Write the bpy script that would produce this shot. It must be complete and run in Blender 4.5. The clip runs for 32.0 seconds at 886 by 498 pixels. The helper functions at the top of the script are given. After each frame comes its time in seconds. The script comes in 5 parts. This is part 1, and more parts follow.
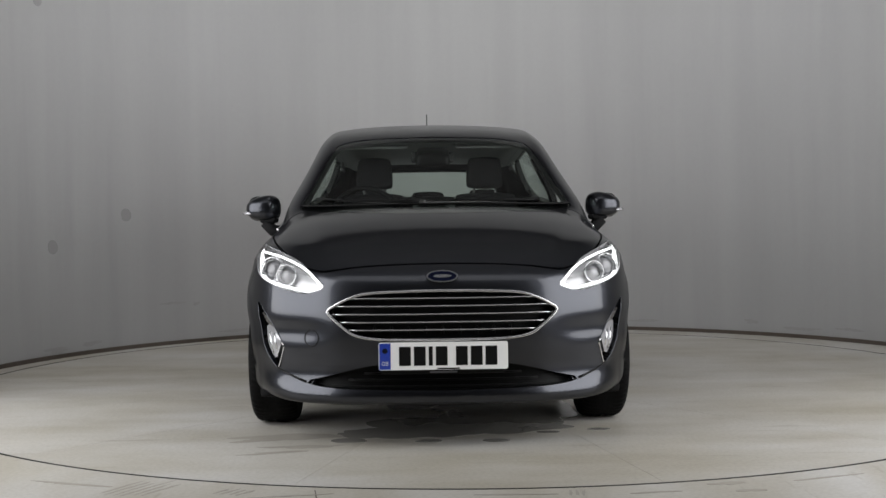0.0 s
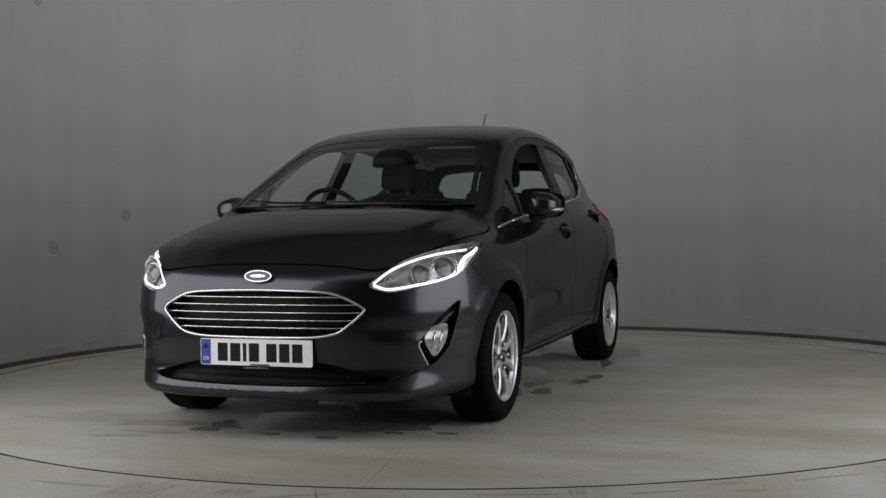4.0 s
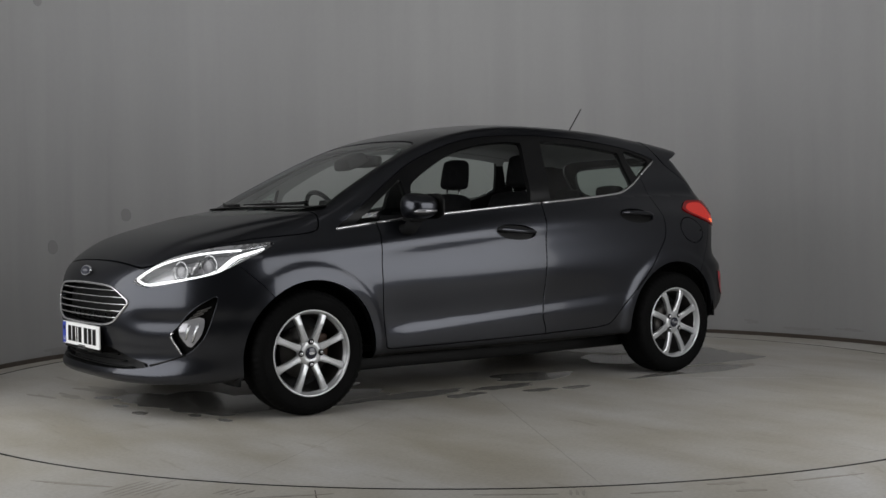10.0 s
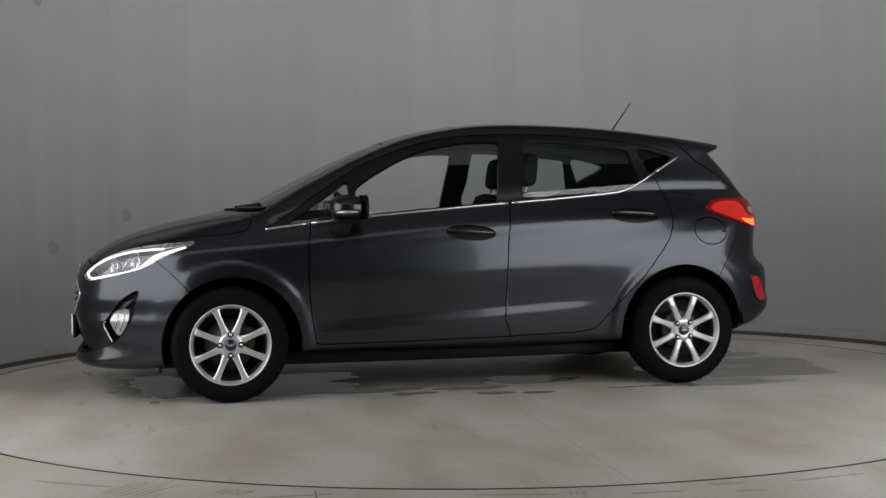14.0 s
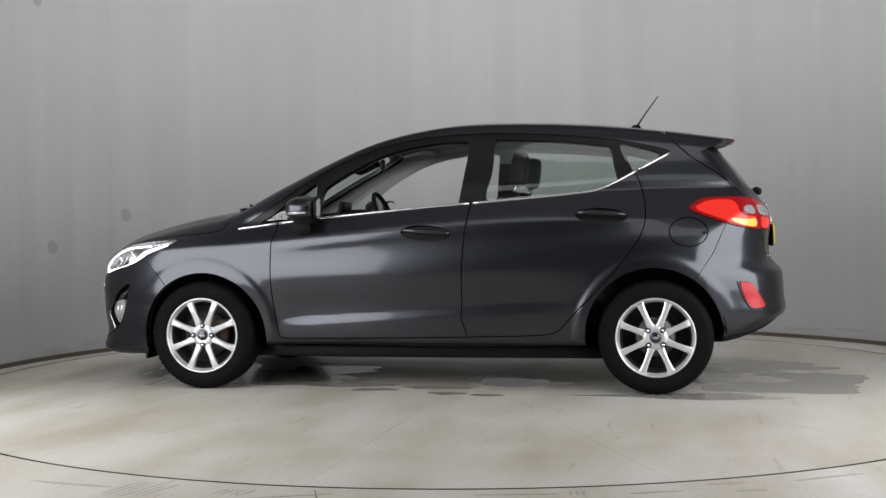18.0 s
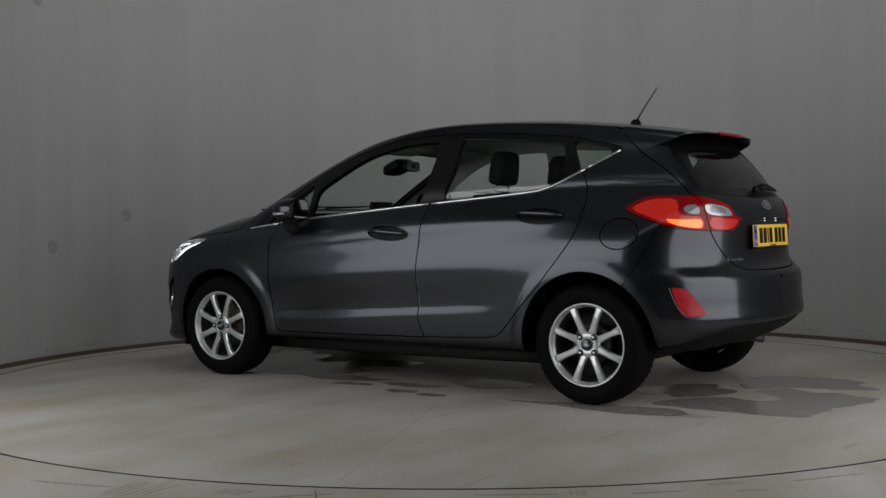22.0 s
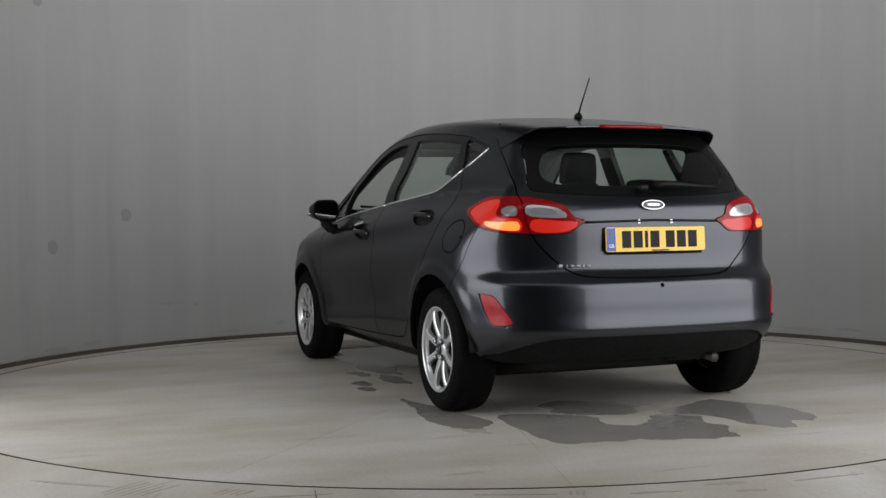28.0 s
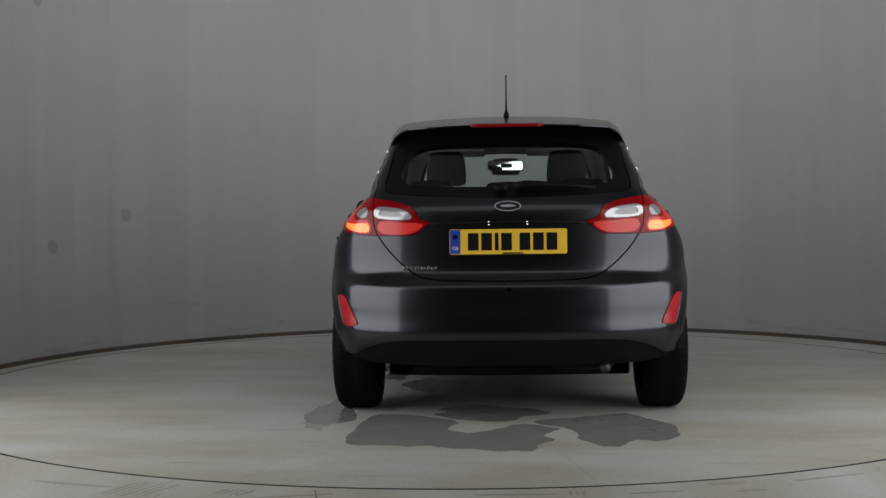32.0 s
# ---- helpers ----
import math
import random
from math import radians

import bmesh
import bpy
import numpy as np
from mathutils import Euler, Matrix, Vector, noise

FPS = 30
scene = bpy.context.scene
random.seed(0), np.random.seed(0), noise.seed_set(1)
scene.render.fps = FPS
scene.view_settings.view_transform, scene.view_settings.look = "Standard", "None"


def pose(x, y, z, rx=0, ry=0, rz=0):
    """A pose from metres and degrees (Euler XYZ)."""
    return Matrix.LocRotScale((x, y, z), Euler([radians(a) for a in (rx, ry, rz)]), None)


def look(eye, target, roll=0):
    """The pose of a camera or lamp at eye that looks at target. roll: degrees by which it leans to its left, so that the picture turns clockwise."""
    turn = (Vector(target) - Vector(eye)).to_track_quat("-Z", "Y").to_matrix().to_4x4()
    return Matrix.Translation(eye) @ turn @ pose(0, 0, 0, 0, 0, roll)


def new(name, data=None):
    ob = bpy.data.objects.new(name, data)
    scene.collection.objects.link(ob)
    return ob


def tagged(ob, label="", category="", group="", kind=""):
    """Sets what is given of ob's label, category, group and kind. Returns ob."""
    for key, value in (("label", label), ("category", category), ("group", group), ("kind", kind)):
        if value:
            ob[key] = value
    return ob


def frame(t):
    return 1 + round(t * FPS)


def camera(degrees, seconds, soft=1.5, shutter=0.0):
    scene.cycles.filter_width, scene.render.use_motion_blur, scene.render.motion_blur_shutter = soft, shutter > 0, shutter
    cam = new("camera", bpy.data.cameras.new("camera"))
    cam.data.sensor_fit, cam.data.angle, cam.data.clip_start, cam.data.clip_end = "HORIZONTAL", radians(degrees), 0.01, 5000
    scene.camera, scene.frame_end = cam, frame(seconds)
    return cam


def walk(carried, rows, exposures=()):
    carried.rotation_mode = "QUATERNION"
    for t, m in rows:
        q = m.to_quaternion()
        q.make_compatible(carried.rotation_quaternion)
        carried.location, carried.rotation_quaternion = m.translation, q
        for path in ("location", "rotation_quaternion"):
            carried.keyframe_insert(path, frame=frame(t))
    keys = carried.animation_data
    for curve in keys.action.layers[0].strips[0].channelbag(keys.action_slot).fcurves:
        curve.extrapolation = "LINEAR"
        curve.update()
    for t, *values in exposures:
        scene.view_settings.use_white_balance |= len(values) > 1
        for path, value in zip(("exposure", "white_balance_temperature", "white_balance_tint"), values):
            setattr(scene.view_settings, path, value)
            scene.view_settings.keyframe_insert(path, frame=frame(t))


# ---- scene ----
cam = camera(40.247, 32.0)
EYE = pose(0, -7.0878, 0.9284, 88.619, 0, 1.2376) @ pose(0, 0, 0, 0, 0, -0.682)
EXPOSURES = ((0, -0.01), (1, -0.01), (2, -0.11), (3, -0.53), (4, -0.76), (5.5, -0.91), (6, -0.91), (7, -0.26), (8, -0.08), (9, -0.21), (10, -0.71), (11, -0.86), (12, -0.84), (13, -0.86), (14, -0.51), (15.2, 0.04), (16.5, 0.57), (17, 0.48),
             (18, 0.34), (19, -0.06), (20, -0.56), (21, -0.91), (22, -0.96), (23, -1.03), (24, -0.63), (25, -0.28), (26.5, -0.26), (28, -0.31), (29, -0.36), (30, -0.61), (31, -0.61), (32, -0.66))
walk(cam, ((0.0, EYE), (32.0, EYE)), EXPOSURES)

# ---------------------------------------------------------------- light
world = bpy.data.worlds.new("world")
scene.world = world
world.use_nodes = True
world.node_tree.nodes["Background"].inputs[0].default_value = (1, 1, 1, 1)
world.node_tree.nodes["Background"].inputs[1].default_value = 0.02


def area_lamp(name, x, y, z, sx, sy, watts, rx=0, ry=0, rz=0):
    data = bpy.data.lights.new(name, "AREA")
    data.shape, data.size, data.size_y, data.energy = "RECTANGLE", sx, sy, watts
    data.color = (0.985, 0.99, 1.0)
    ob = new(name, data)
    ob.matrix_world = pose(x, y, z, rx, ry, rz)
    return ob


SIDES = (-40, 218)
BOX_R, BOX_Z, BOX_W, BOX_H = 3.75, 1.63, 3.6, 2.54
for side_angle in SIDES:           # two large soft panels flank the opening
    ca, sa = math.cos(radians(side_angle)), math.sin(radians(side_angle))
    lamp_ob = area_lamp("soft_panel_light", 0, 0, 0, BOX_W, BOX_H, 126)
    lamp_ob.matrix_world = look((BOX_R * ca, BOX_R * sa, BOX_Z), (0, 0, BOX_Z))


for fill_angle in (8, 62, 118, 172):      # unseen fill lamps, added to brighten the wall and spare the car
    ca, sa = math.cos(radians(fill_angle)), math.sin(radians(fill_angle))
    lamp_ob = area_lamp("added_wall_fill", 0, 0, 0, 2.4, 0.5, 16 if 30 < fill_angle < 150 else 12)
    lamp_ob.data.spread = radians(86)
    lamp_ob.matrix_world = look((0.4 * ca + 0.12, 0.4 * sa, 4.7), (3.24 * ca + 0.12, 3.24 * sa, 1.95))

front_lamp = area_lamp("front_ceiling_light", 0, 0, 0, 5.5, 1.2, 22)      # wide soft light over the opening
front_lamp.matrix_world = look((0, -4.3, 4.6), (0, -1.2, 0.3))

# ---------------------------------------------------------------- materials
def material(name, color, rough=0.5, metal=0.0, coat=0.0, spread=0.06, scale=30.0, bump=0.0, emit=None, power=0.0, transmit=0.0, spec=0.5, coat_rough=0.07, edge=1.0, coat_ior=1.5):
    """A Principled material with a fine and a coarse variation of colour and gloss."""
    m = bpy.data.materials.new(name)
    m.use_nodes = True
    nt = m.node_tree
    b = nt.nodes["Principled BSDF"]
    b.inputs["Base Color"].default_value = (*color, 1)
    b.inputs["Roughness"].default_value = rough
    b.inputs["Metallic"].default_value = metal
    b.inputs["Coat Weight"].default_value = coat
    b.inputs["Specular IOR Level"].default_value = spec
    b.inputs["Coat Roughness"].default_value = coat_rough
    b.inputs["Transmission Weight"].default_value = transmit
    b.inputs["Specular Tint"].default_value = (edge, edge, edge, 1)
    b.inputs["Coat IOR"].default_value = coat_ior
    if emit:
        b.inputs["Emission Color"].default_value = (*emit, 1)
        b.inputs["Emission Strength"].default_value = power
    if spread:
        co = nt.nodes.new("ShaderNodeTexCoord")
        fine, coarse = nt.nodes.new("ShaderNodeTexNoise"), nt.nodes.new("ShaderNodeTexNoise")
        fine.inputs["Scale"].default_value, coarse.inputs["Scale"].default_value = scale, scale / 14
        fine.inputs["Detail"].default_value = coarse.inputs["Detail"].default_value = 4
        add = nt.nodes.new("ShaderNodeMath")
        add.operation = "ADD"
        rng = nt.nodes.new("ShaderNodeMapRange")
        rng.inputs[1].default_value, rng.inputs[2].default_value = 0.6, 1.4
        rng.inputs[3].default_value, rng.inputs[4].default_value = 1 - spread, 1 + spread
        hsv = nt.nodes.new("ShaderNodeHueSaturation")
        hsv.inputs["Color"].default_value = (*color, 1)
        for n in (fine, coarse):
            nt.links.new(co.outputs["Object"], n.inputs["Vector"])
        nt.links.new(fine.outputs["Fac"], add.inputs[0])
        nt.links.new(coarse.outputs["Fac"], add.inputs[1])
        nt.links.new(add.outputs[0], rng.inputs[0])
        nt.links.new(rng.outputs[0], hsv.inputs["Value"])
        nt.links.new(hsv.outputs["Color"], b.inputs["Base Color"])
        rr = nt.nodes.new("ShaderNodeMapRange")
        rr.inputs[1].default_value, rr.inputs[2].default_value = 0.6, 1.4
        rr.inputs[3].default_value, rr.inputs[4].default_value = rough * (1 - 2 * spread), min(1, rough * (1 + 2 * spread))
        nt.links.new(add.outputs[0], rr.inputs[0])
        nt.links.new(rr.outputs[0], b.inputs["Roughness"])
        if bump:
            bp = nt.nodes.new("ShaderNodeBump")
            bp.inputs["Strength"].default_value, bp.inputs["Distance"].default_value = 1.0, bump
            nt.links.new(add.outputs[0], bp.inputs["Height"])
            nt.links.new(bp.outputs[0], b.inputs["Normal"])
    return m


def glass(name, tint, gloss=0.02, base=0.045):
    """A thin pane: clear with a tint, and a mirror gloss that grows towards grazing angles."""
    m = bpy.data.materials.new(name)
    m.use_nodes = True
    nt = m.node_tree
    nt.nodes.clear()
    out, mix = nt.nodes.new("ShaderNodeOutputMaterial"), nt.nodes.new("ShaderNodeMixShader")
    tr, gl, lw = nt.nodes.new("ShaderNodeBsdfTransparent"), nt.nodes.new("ShaderNodeBsdfGlossy"), nt.nodes.new("ShaderNodeLayerWeight")
    tr.inputs["Color"].default_value = (*tint, 1)
    gl.inputs["Roughness"].default_value = gloss
    lw.inputs["Blend"].default_value = 0.5
    power, scale = nt.nodes.new("ShaderNodeMath"), nt.nodes.new("ShaderNodeMath")
    power.operation, scale.operation = "POWER", "MULTIPLY_ADD"
    power.inputs[1].default_value = 5.0
    scale.inputs[1].default_value, scale.inputs[2].default_value = 0.75, base
    nt.links.new(lw.outputs["Facing"], power.inputs[0])
    nt.links.new(power.outputs[0], scale.inputs[0])
    nt.links.new(scale.outputs[0], mix.inputs[0])
    nt.links.new(tr.outputs[0], mix.inputs[1])
    nt.links.new(gl.outputs[0], mix.inputs[2])
    nt.links.new(mix.outputs[0], out.inputs[0])
    return m


def concrete(name, color):
    """Pale worn concrete: broad stains, fine speckle, a soft sheen with scuffs."""
    m = bpy.data.materials.new(name)
    m.use_nodes = True
    nt = m.node_tree
    b = nt.nodes["Principled BSDF"]
    co = nt.nodes.new("ShaderNodeTexCoord")

    def noise_at(scale, detail, stretch=(1, 1, 1), turn=0.0):
        mp = nt.nodes.new("ShaderNodeMapping")
        mp.inputs["Scale"].default_value = stretch
        mp.inputs["Rotation"].default_value = (0, 0, turn)
        n = nt.nodes.new("ShaderNodeTexNoise")
        n.inputs["Scale"].default_value, n.inputs["Detail"].default_value = scale, detail
        nt.links.new(co.outputs["Object"], mp.inputs["Vector"])
        nt.links.new(mp.outputs[0], n.inputs["Vector"])
        return n.outputs["Fac"]

    def ramp(src, a, b_, ca, cb):
        r = nt.nodes.new("ShaderNodeValToRGB")
        r.color_ramp.elements[0].position, r.color_ramp.elements[1].position = a, b_
        r.color_ramp.elements[0].color, r.color_ramp.elements[1].color = (*ca, 1), (*cb, 1)
        nt.links.new(src, r.inputs[0])
        return r.outputs[0]

    def times(p, q):
        x = nt.nodes.new("ShaderNodeMix")
        x.data_type, x.blend_type = "RGBA", "MULTIPLY"
        x.inputs[0].default_value = 1.0
        nt.links.new(p, x.inputs[6])
        nt.links.new(q, x.inputs[7])
        return x.outputs[2]

    broad = ramp(noise_at(0.9, 5), 0.35, 0.68, [c * k for c, k in zip(color, (0.90, 0.87, 0.79))], [c * 1.05 for c in color])
    drift = ramp(noise_at(2.6, 6, (1, 0.35, 1), 0.5), 0.33, 0.6, (0.80, 0.77, 0.70), (1, 1, 1))
    fine = ramp(noise_at(60, 5), 0.25, 0.6, (0.88, 0.88, 0.87), (1.04, 1.04, 1.04))
    scuff = ramp(noise_at(14, 8, (1, 0.15, 1), 1.2), 0.28, 0.36, (0.80, 0.78, 0.74), (1, 1, 1))
    nt.links.new(times(times(times(broad, drift), fine), scuff), b.inputs["Base Color"])
    rr = nt.nodes.new("ShaderNodeMapRange")
    rr.inputs[3].default_value, rr.inputs[4].default_value = 0.34, 0.62
    nt.links.new(noise_at(3.5, 6), rr.inputs[0])
    nt.links.new(rr.outputs[0], b.inputs["Roughness"])
    bp = nt.nodes.new("ShaderNodeBump")
    bp.inputs["Strength"].default_value, bp.inputs["Distance"].default_value = 0.25, 0.002
    nt.links.new(noise_at(45, 6), bp.inputs["Height"])
    nt.links.new(bp.outputs[0], b.inputs["Normal"])
    return m


def plaster(name, color):
    """Painted studio wall: faint upright runs, cloudy wear, dirt towards no edge in particular."""
    m = bpy.data.materials.new(name)
    m.use_nodes = True
    nt = m.node_tree
    b = nt.nodes["Principled BSDF"]
    b.inputs["Roughness"].default_value = 0.82
    co = nt.nodes.new("ShaderNodeTexCoord")
    last = None
    for scale, stretch, lo, hi, dark in ((1.3, (2.2, 2.2, 0.10), 0.36, 0.60, 0.95), (0.6, (1, 1, 1), 0.35, 0.7, 0.95), (2.5, (1.6, 1.6, 0.15), 0.30, 0.42, 0.95), (30, (1, 1, 1), 0.3, 0.6, 0.985), (5.5, (1, 1, 0.05), 0.42, 0.60, 0.972)):
        mp, n, r = nt.nodes.new("ShaderNodeMapping"), nt.nodes.new("ShaderNodeTexNoise"), nt.nodes.new("ShaderNodeValToRGB")
        mp.inputs["Scale"].default_value = stretch
        n.inputs["Scale"].default_value, n.inputs["Detail"].default_value = scale, 5
        r.color_ramp.elements[0].position, r.color_ramp.elements[1].position = lo, hi
        first = color if last is None else (1, 1, 1)
        r.color_ramp.elements[0].color, r.color_ramp.elements[1].color = (*[c * dark for c in first], 1), (*first, 1)
        nt.links.new(co.outputs["Object"], mp.inputs["Vector"])
        nt.links.new(mp.outputs[0], n.inputs["Vector"])
        nt.links.new(n.outputs["Fac"], r.inputs[0])
        if last is None:
            last = r.outputs[0]
        else:
            x = nt.nodes.new("ShaderNodeMix")
            x.data_type, x.blend_type = "RGBA", "MULTIPLY"
            x.inputs[0].default_value = 1.0
            nt.links.new(last, x.inputs[6])
            nt.links.new(r.outputs[0], x.inputs[7])
            last = x.outputs[2]
    nt.links.new(last, b.inputs["Base Color"])
    return m


M_PAINT = material("grey_metallic_paint", (0.045, 0.047, 0.055), 0.28, 0.92, 0.6, 0.0, 900, coat_rough=0.07, edge=0.4, coat_ior=1.42)
M_TRIM = material("black_plastic", (0.004, 0.004, 0.004), 0.45, 0, 0, 0.15, 200, spec=0.14)
M_GLOSSBLACK = material("gloss_black", (0.003, 0.003, 0.0033), 0.35, 0, 0.0, 0.1, 80, spec=0.25)
M_LINING = material("dark_cabin_trim", (0.008, 0.008, 0.0085), 0.85, 0, 0, 0.15, 60, spec=0.15)
M_HEADLINER = material("grey_headliner", (0.32, 0.33, 0.32), 0.95, 0, 0, 0.06, 200)
M_SEAT = material("charcoal_seat_cloth", (0.011, 0.011, 0.012), 0.95, 0, 0, 0.25, 300, 0.0006, spec=0.15)
M_RUBBER = material("tyre_rubber", (0.004, 0.004, 0.004), 0.8, 0, 0, 0.2, 120, 0.0004, spec=0.07)
M_ALLOY = material("silver_alloy", (0.58, 0.59, 0.60), 0.30, 0.6, 0.5, 0.05, 150)
M_STEEL = material("brake_steel", (0.10, 0.095, 0.09), 0.5, 0.8, 0, 0.25, 60)
M_RUST = material("rusty_hub", (0.05, 0.028, 0.018), 0.7, 0.3, 0, 0.3, 60)
M_CHROME = material("chrome", (0.60, 0.60, 0.61), 0.20, 0.8, 0, 0.03, 90)
M_SILVER = material("lamp_reflector", (0.70, 0.71, 0.72), 0.22, 0.9, 0, 0.05, 60)
M_BEZEL = material("lamp_bezel", (0.34, 0.34, 0.35), 0.28, 0.6, 0, 0.1, 60)
M_DRL = material("daylight_strip", (0.9, 0.9, 0.9), 0.3, 0, 0, 0, emit=(0.97, 0.99, 1.0), power=2.1)
M_LED = material("plate_lamp_led", (0.9, 0.9, 0.9), 0.3, 0, 0, 0, emit=(0.95, 0.98, 1.0), power=1.6)
M_LETTER = material("satin_lettering", (0.16, 0.16, 0.17), 0.3, 0.8, 0, 0.05, 40)
M_RED = material("red_lens", (0.20, 0.003, 0.005), 0.15, 0, 0.0, 0.08, 40, spec=0.25)
M_REDLIT = material("lit_red_lens", (0.20, 0.005, 0.005), 0.25, 0, 0.08, 0, emit=(1.0, 0.035, 0.015), power=0.48)
M_BULB = material("lit_bulb_glow", (0.9, 0.25, 0.05), 0.2, 0, 0.6, 0, emit=(1.0, 0.12, 0.02), power=2.2)
M_WHITELENS = material("clear_lens", (0.40, 0.40, 0.42), 0.15, 0.5, 0.6, 0.10, 110)
M_REFLECT = material("red_reflector", (0.36, 0.012, 0.02), 0.3, 0, 0.1, 0.15, 300, spec=0.25)
M_PLATEW = material("white_plate", (0.88, 0.88, 0.87), 0.35, 0, 0.2, 0.03, 40)
M_PLATEY = material("yellow_plate", (0.78, 0.50, 0.05), 0.35, 0, 0.2, 0.03, 40)
M_BLUE = material("blue_band", (0.02, 0.05, 0.35), 0.35, 0, 0.2, 0.05, 40)
M_BLACK = material("black_print_and_shade", (0.004, 0.004, 0.004), 0.5, 0, 0, 0.05, 40, spec=0.2)
M_WHITEINK = material("white_print", (0.75, 0.75, 0.75), 0.4, 0, 0, 0.05, 40)
M_LENS = material("dark_projector_lens", (0.22, 0.22, 0.23), 0.12, 0.2, 0.3, 0.1, 40)
M_BADGE = material("badge_blue", (0.004, 0.006, 0.020), 0.25, 0.0, 0.5, 0.05, 40)
M_MIRROR = material("mirror_glass", (0.9, 0.9, 0.9), 0.02, 1.0, 0, 0)
M_GLASS = glass("windscreen_glass", (0.80, 0.86, 0.82), 0.03, 0.045)
M_TINT = glass("tinted_glass", (0.74, 0.81, 0.77), 0.04, 0.075)
M_COVER = glass("lamp_cover", (0.95, 0.95, 0.95))
M_WALL = plaster("grey_painted_wall", (0.365, 0.363, 0.362))
M_FLOOR = concrete("pale_concrete", (0.452, 0.442, 0.428))
M_WET = material("wet_concrete", (0.27, 0.26, 0.24), 0.17, 0, 0.2, 0.12, 5)
M_SMEAR = material("tyre_smear", (0.30, 0.28, 0.245), 0.55, 0, 0, 0.2, 12)
M_GAP = material("dark_joint", (0.012, 0.012, 0.011), 0.9, 0, 0, 0.2, 20)
M_DIRTSHADE = material("brown_dirt_and_gap_shade", (0.075, 0.060, 0.048), 0.9, 0, 0, 0.25, 12)
M_DARK = material("dark_hall_wall", (0.03, 0.03, 0.03), 0.9, 0, 0, 0.2, 2)
M_CEILING = material("grey_ceiling_paint", (0.29, 0.29, 0.29), 0.9, 0, 0, 0.08, 3)
M_SCUFF = material("faint_wall_scuff", (0.31, 0.305, 0.30), 0.85, 0, 0, 0.08, 40)
M_MARK = material("grey_smudge", (0.265, 0.265, 0.26), 0.85, 0, 0, 0.05, 30)
# ---------------------------------------------------------------- car shape
SPLINES = {}


def basis(knots, p):
    """Weights of a natural cubic spline through the knots, at the points p."""
    key = tuple(knots)
    if key not in SPLINES:
        k = np.array(key, float)
        n, h = len(k), np.diff(k)
        A, R = np.eye(n), np.zeros((n, n))
        for i in range(1, n - 1):
            A[i, i - 1:i + 2] = h[i - 1], 2 * (h[i - 1] + h[i]), h[i]
            R[i, i - 1] += 6 / h[i - 1]
            R[i, i] -= 6 / h[i - 1] + 6 / h[i]
            R[i, i + 1] += 6 / h[i]
        SPLINES[key] = k, h, np.linalg.solve(A, R), np.eye(n)
    k, h, M, E = SPLINES[key]
    p = np.clip(np.asarray(p, float), k[0], k[-1])
    j = np.clip(np.searchsorted(k, p) - 1, 0, len(k) - 2)
    a, b, d = (k[j + 1] - p), (p - k[j]), h[j]
    return (M[j] * (a ** 3 / (6 * d) - a * d / 6)[:, None] + M[j + 1] * (b ** 3 / (6 * d) - b * d / 6)[:, None]
            + E[j] * (a / d)[:, None] + E[j + 1] * (b / d)[:, None])


def curve(pairs, p):
    """Smooth curve through (p, value) pairs, given in rising order."""
    knots = tuple(a for a, _ in pairs)
    basis(knots, np.zeros(1))
    k, h, M, _ = SPLINES[knots]
    y = np.array([b for _, b in pairs], float)
    m = M @ y
    p = np.clip(np.ravel(p).astype(float), k[0], k[-1])
    j = np.clip(np.searchsorted(k, p) - 1, 0, len(k) - 2)
    a, b, d = k[j + 1] - p, p - k[j], h[j]
    return m[j] * (a ** 3 / (6 * d) - a * d / 6) + m[j + 1] * (b ** 3 / (6 * d) - b * d / 6) + y[j] * (a / d) + y[j + 1] * (b / d)


def smax(a, b, k):
    h = np.maximum(k - np.abs(a - b), 0) / k
    return np.maximum(a, b) + h * h * k / 4


HUB_F, HUB_R, HUB_Z = 1.2465, -1.2465, 0.300
X_KNOTS = (-2.05, -1.6, -1.25, -0.8, -0.2, 0.4, 0.9, 1.25, 1.7, 2.1)
Q_KNOTS = (0.0, 0.2, 0.4, 0.6, 0.8, 0.92, 1.0, 1.12, 1.35, 1.7, 2.0)
SIDE_ROWS = (
    (0.60, 0.74, 0.80, 0.78, 0.77, 0.77, 0.78, 0.80, 0.74, 0.60),
    (0.67, 0.785, 0.835, 0.825, 0.815, 0.815, 0.823, 0.845, 0.80, 0.70),
    (0.71, 0.815, 0.850, 0.838, 0.832, 0.832, 0.836, 0.860, 0.820, 0.74),
    (0.73, 0.822, 0.852, 0.850, 0.850, 0.850, 0.852, 0.862, 0.828, 0.76),
    (0.71, 0.785, 0.818, 0.828, 0.836, 0.841, 0.845, 0.843, 0.808, 0.74),
    (0.640, 0.698, 0.739, 0.785, 0.812, 0.822, 0.820, 0.808, 0.775, 0.70),
    (0.575, 0.637, 0.680, 0.738, 0.770, 0.780, 0.768, 0.753, 0.73, 0.67),
    (0.550, 0.611, 0.655, 0.715, 0.746, 0.753, 0.736, 0.716, 0.688, 0.63),
    (0.50, 0.565, 0.612, 0.667, 0.696, 0.695, 0.668, 0.64, 0.60, 0.55),
    (0.435, 0.505, 0.555, 0.604, 0.618, 0.605, 0.564, 0.535, 0.49, 0.45),
    (0.38, 0.44, 0.50, 0.545, 0.555, 0.53, 0.48, 0.45, 0.40, 0.35))
BELT = ((-2.05, 1.05), (-1.6, 1.06), (-1.25, 1.06), (-0.9, 1.048), (-0.27, 1.005), (0.4, 0.945), (1.05, 0.890), (1.5, 0.872), (2.1, 0.80))
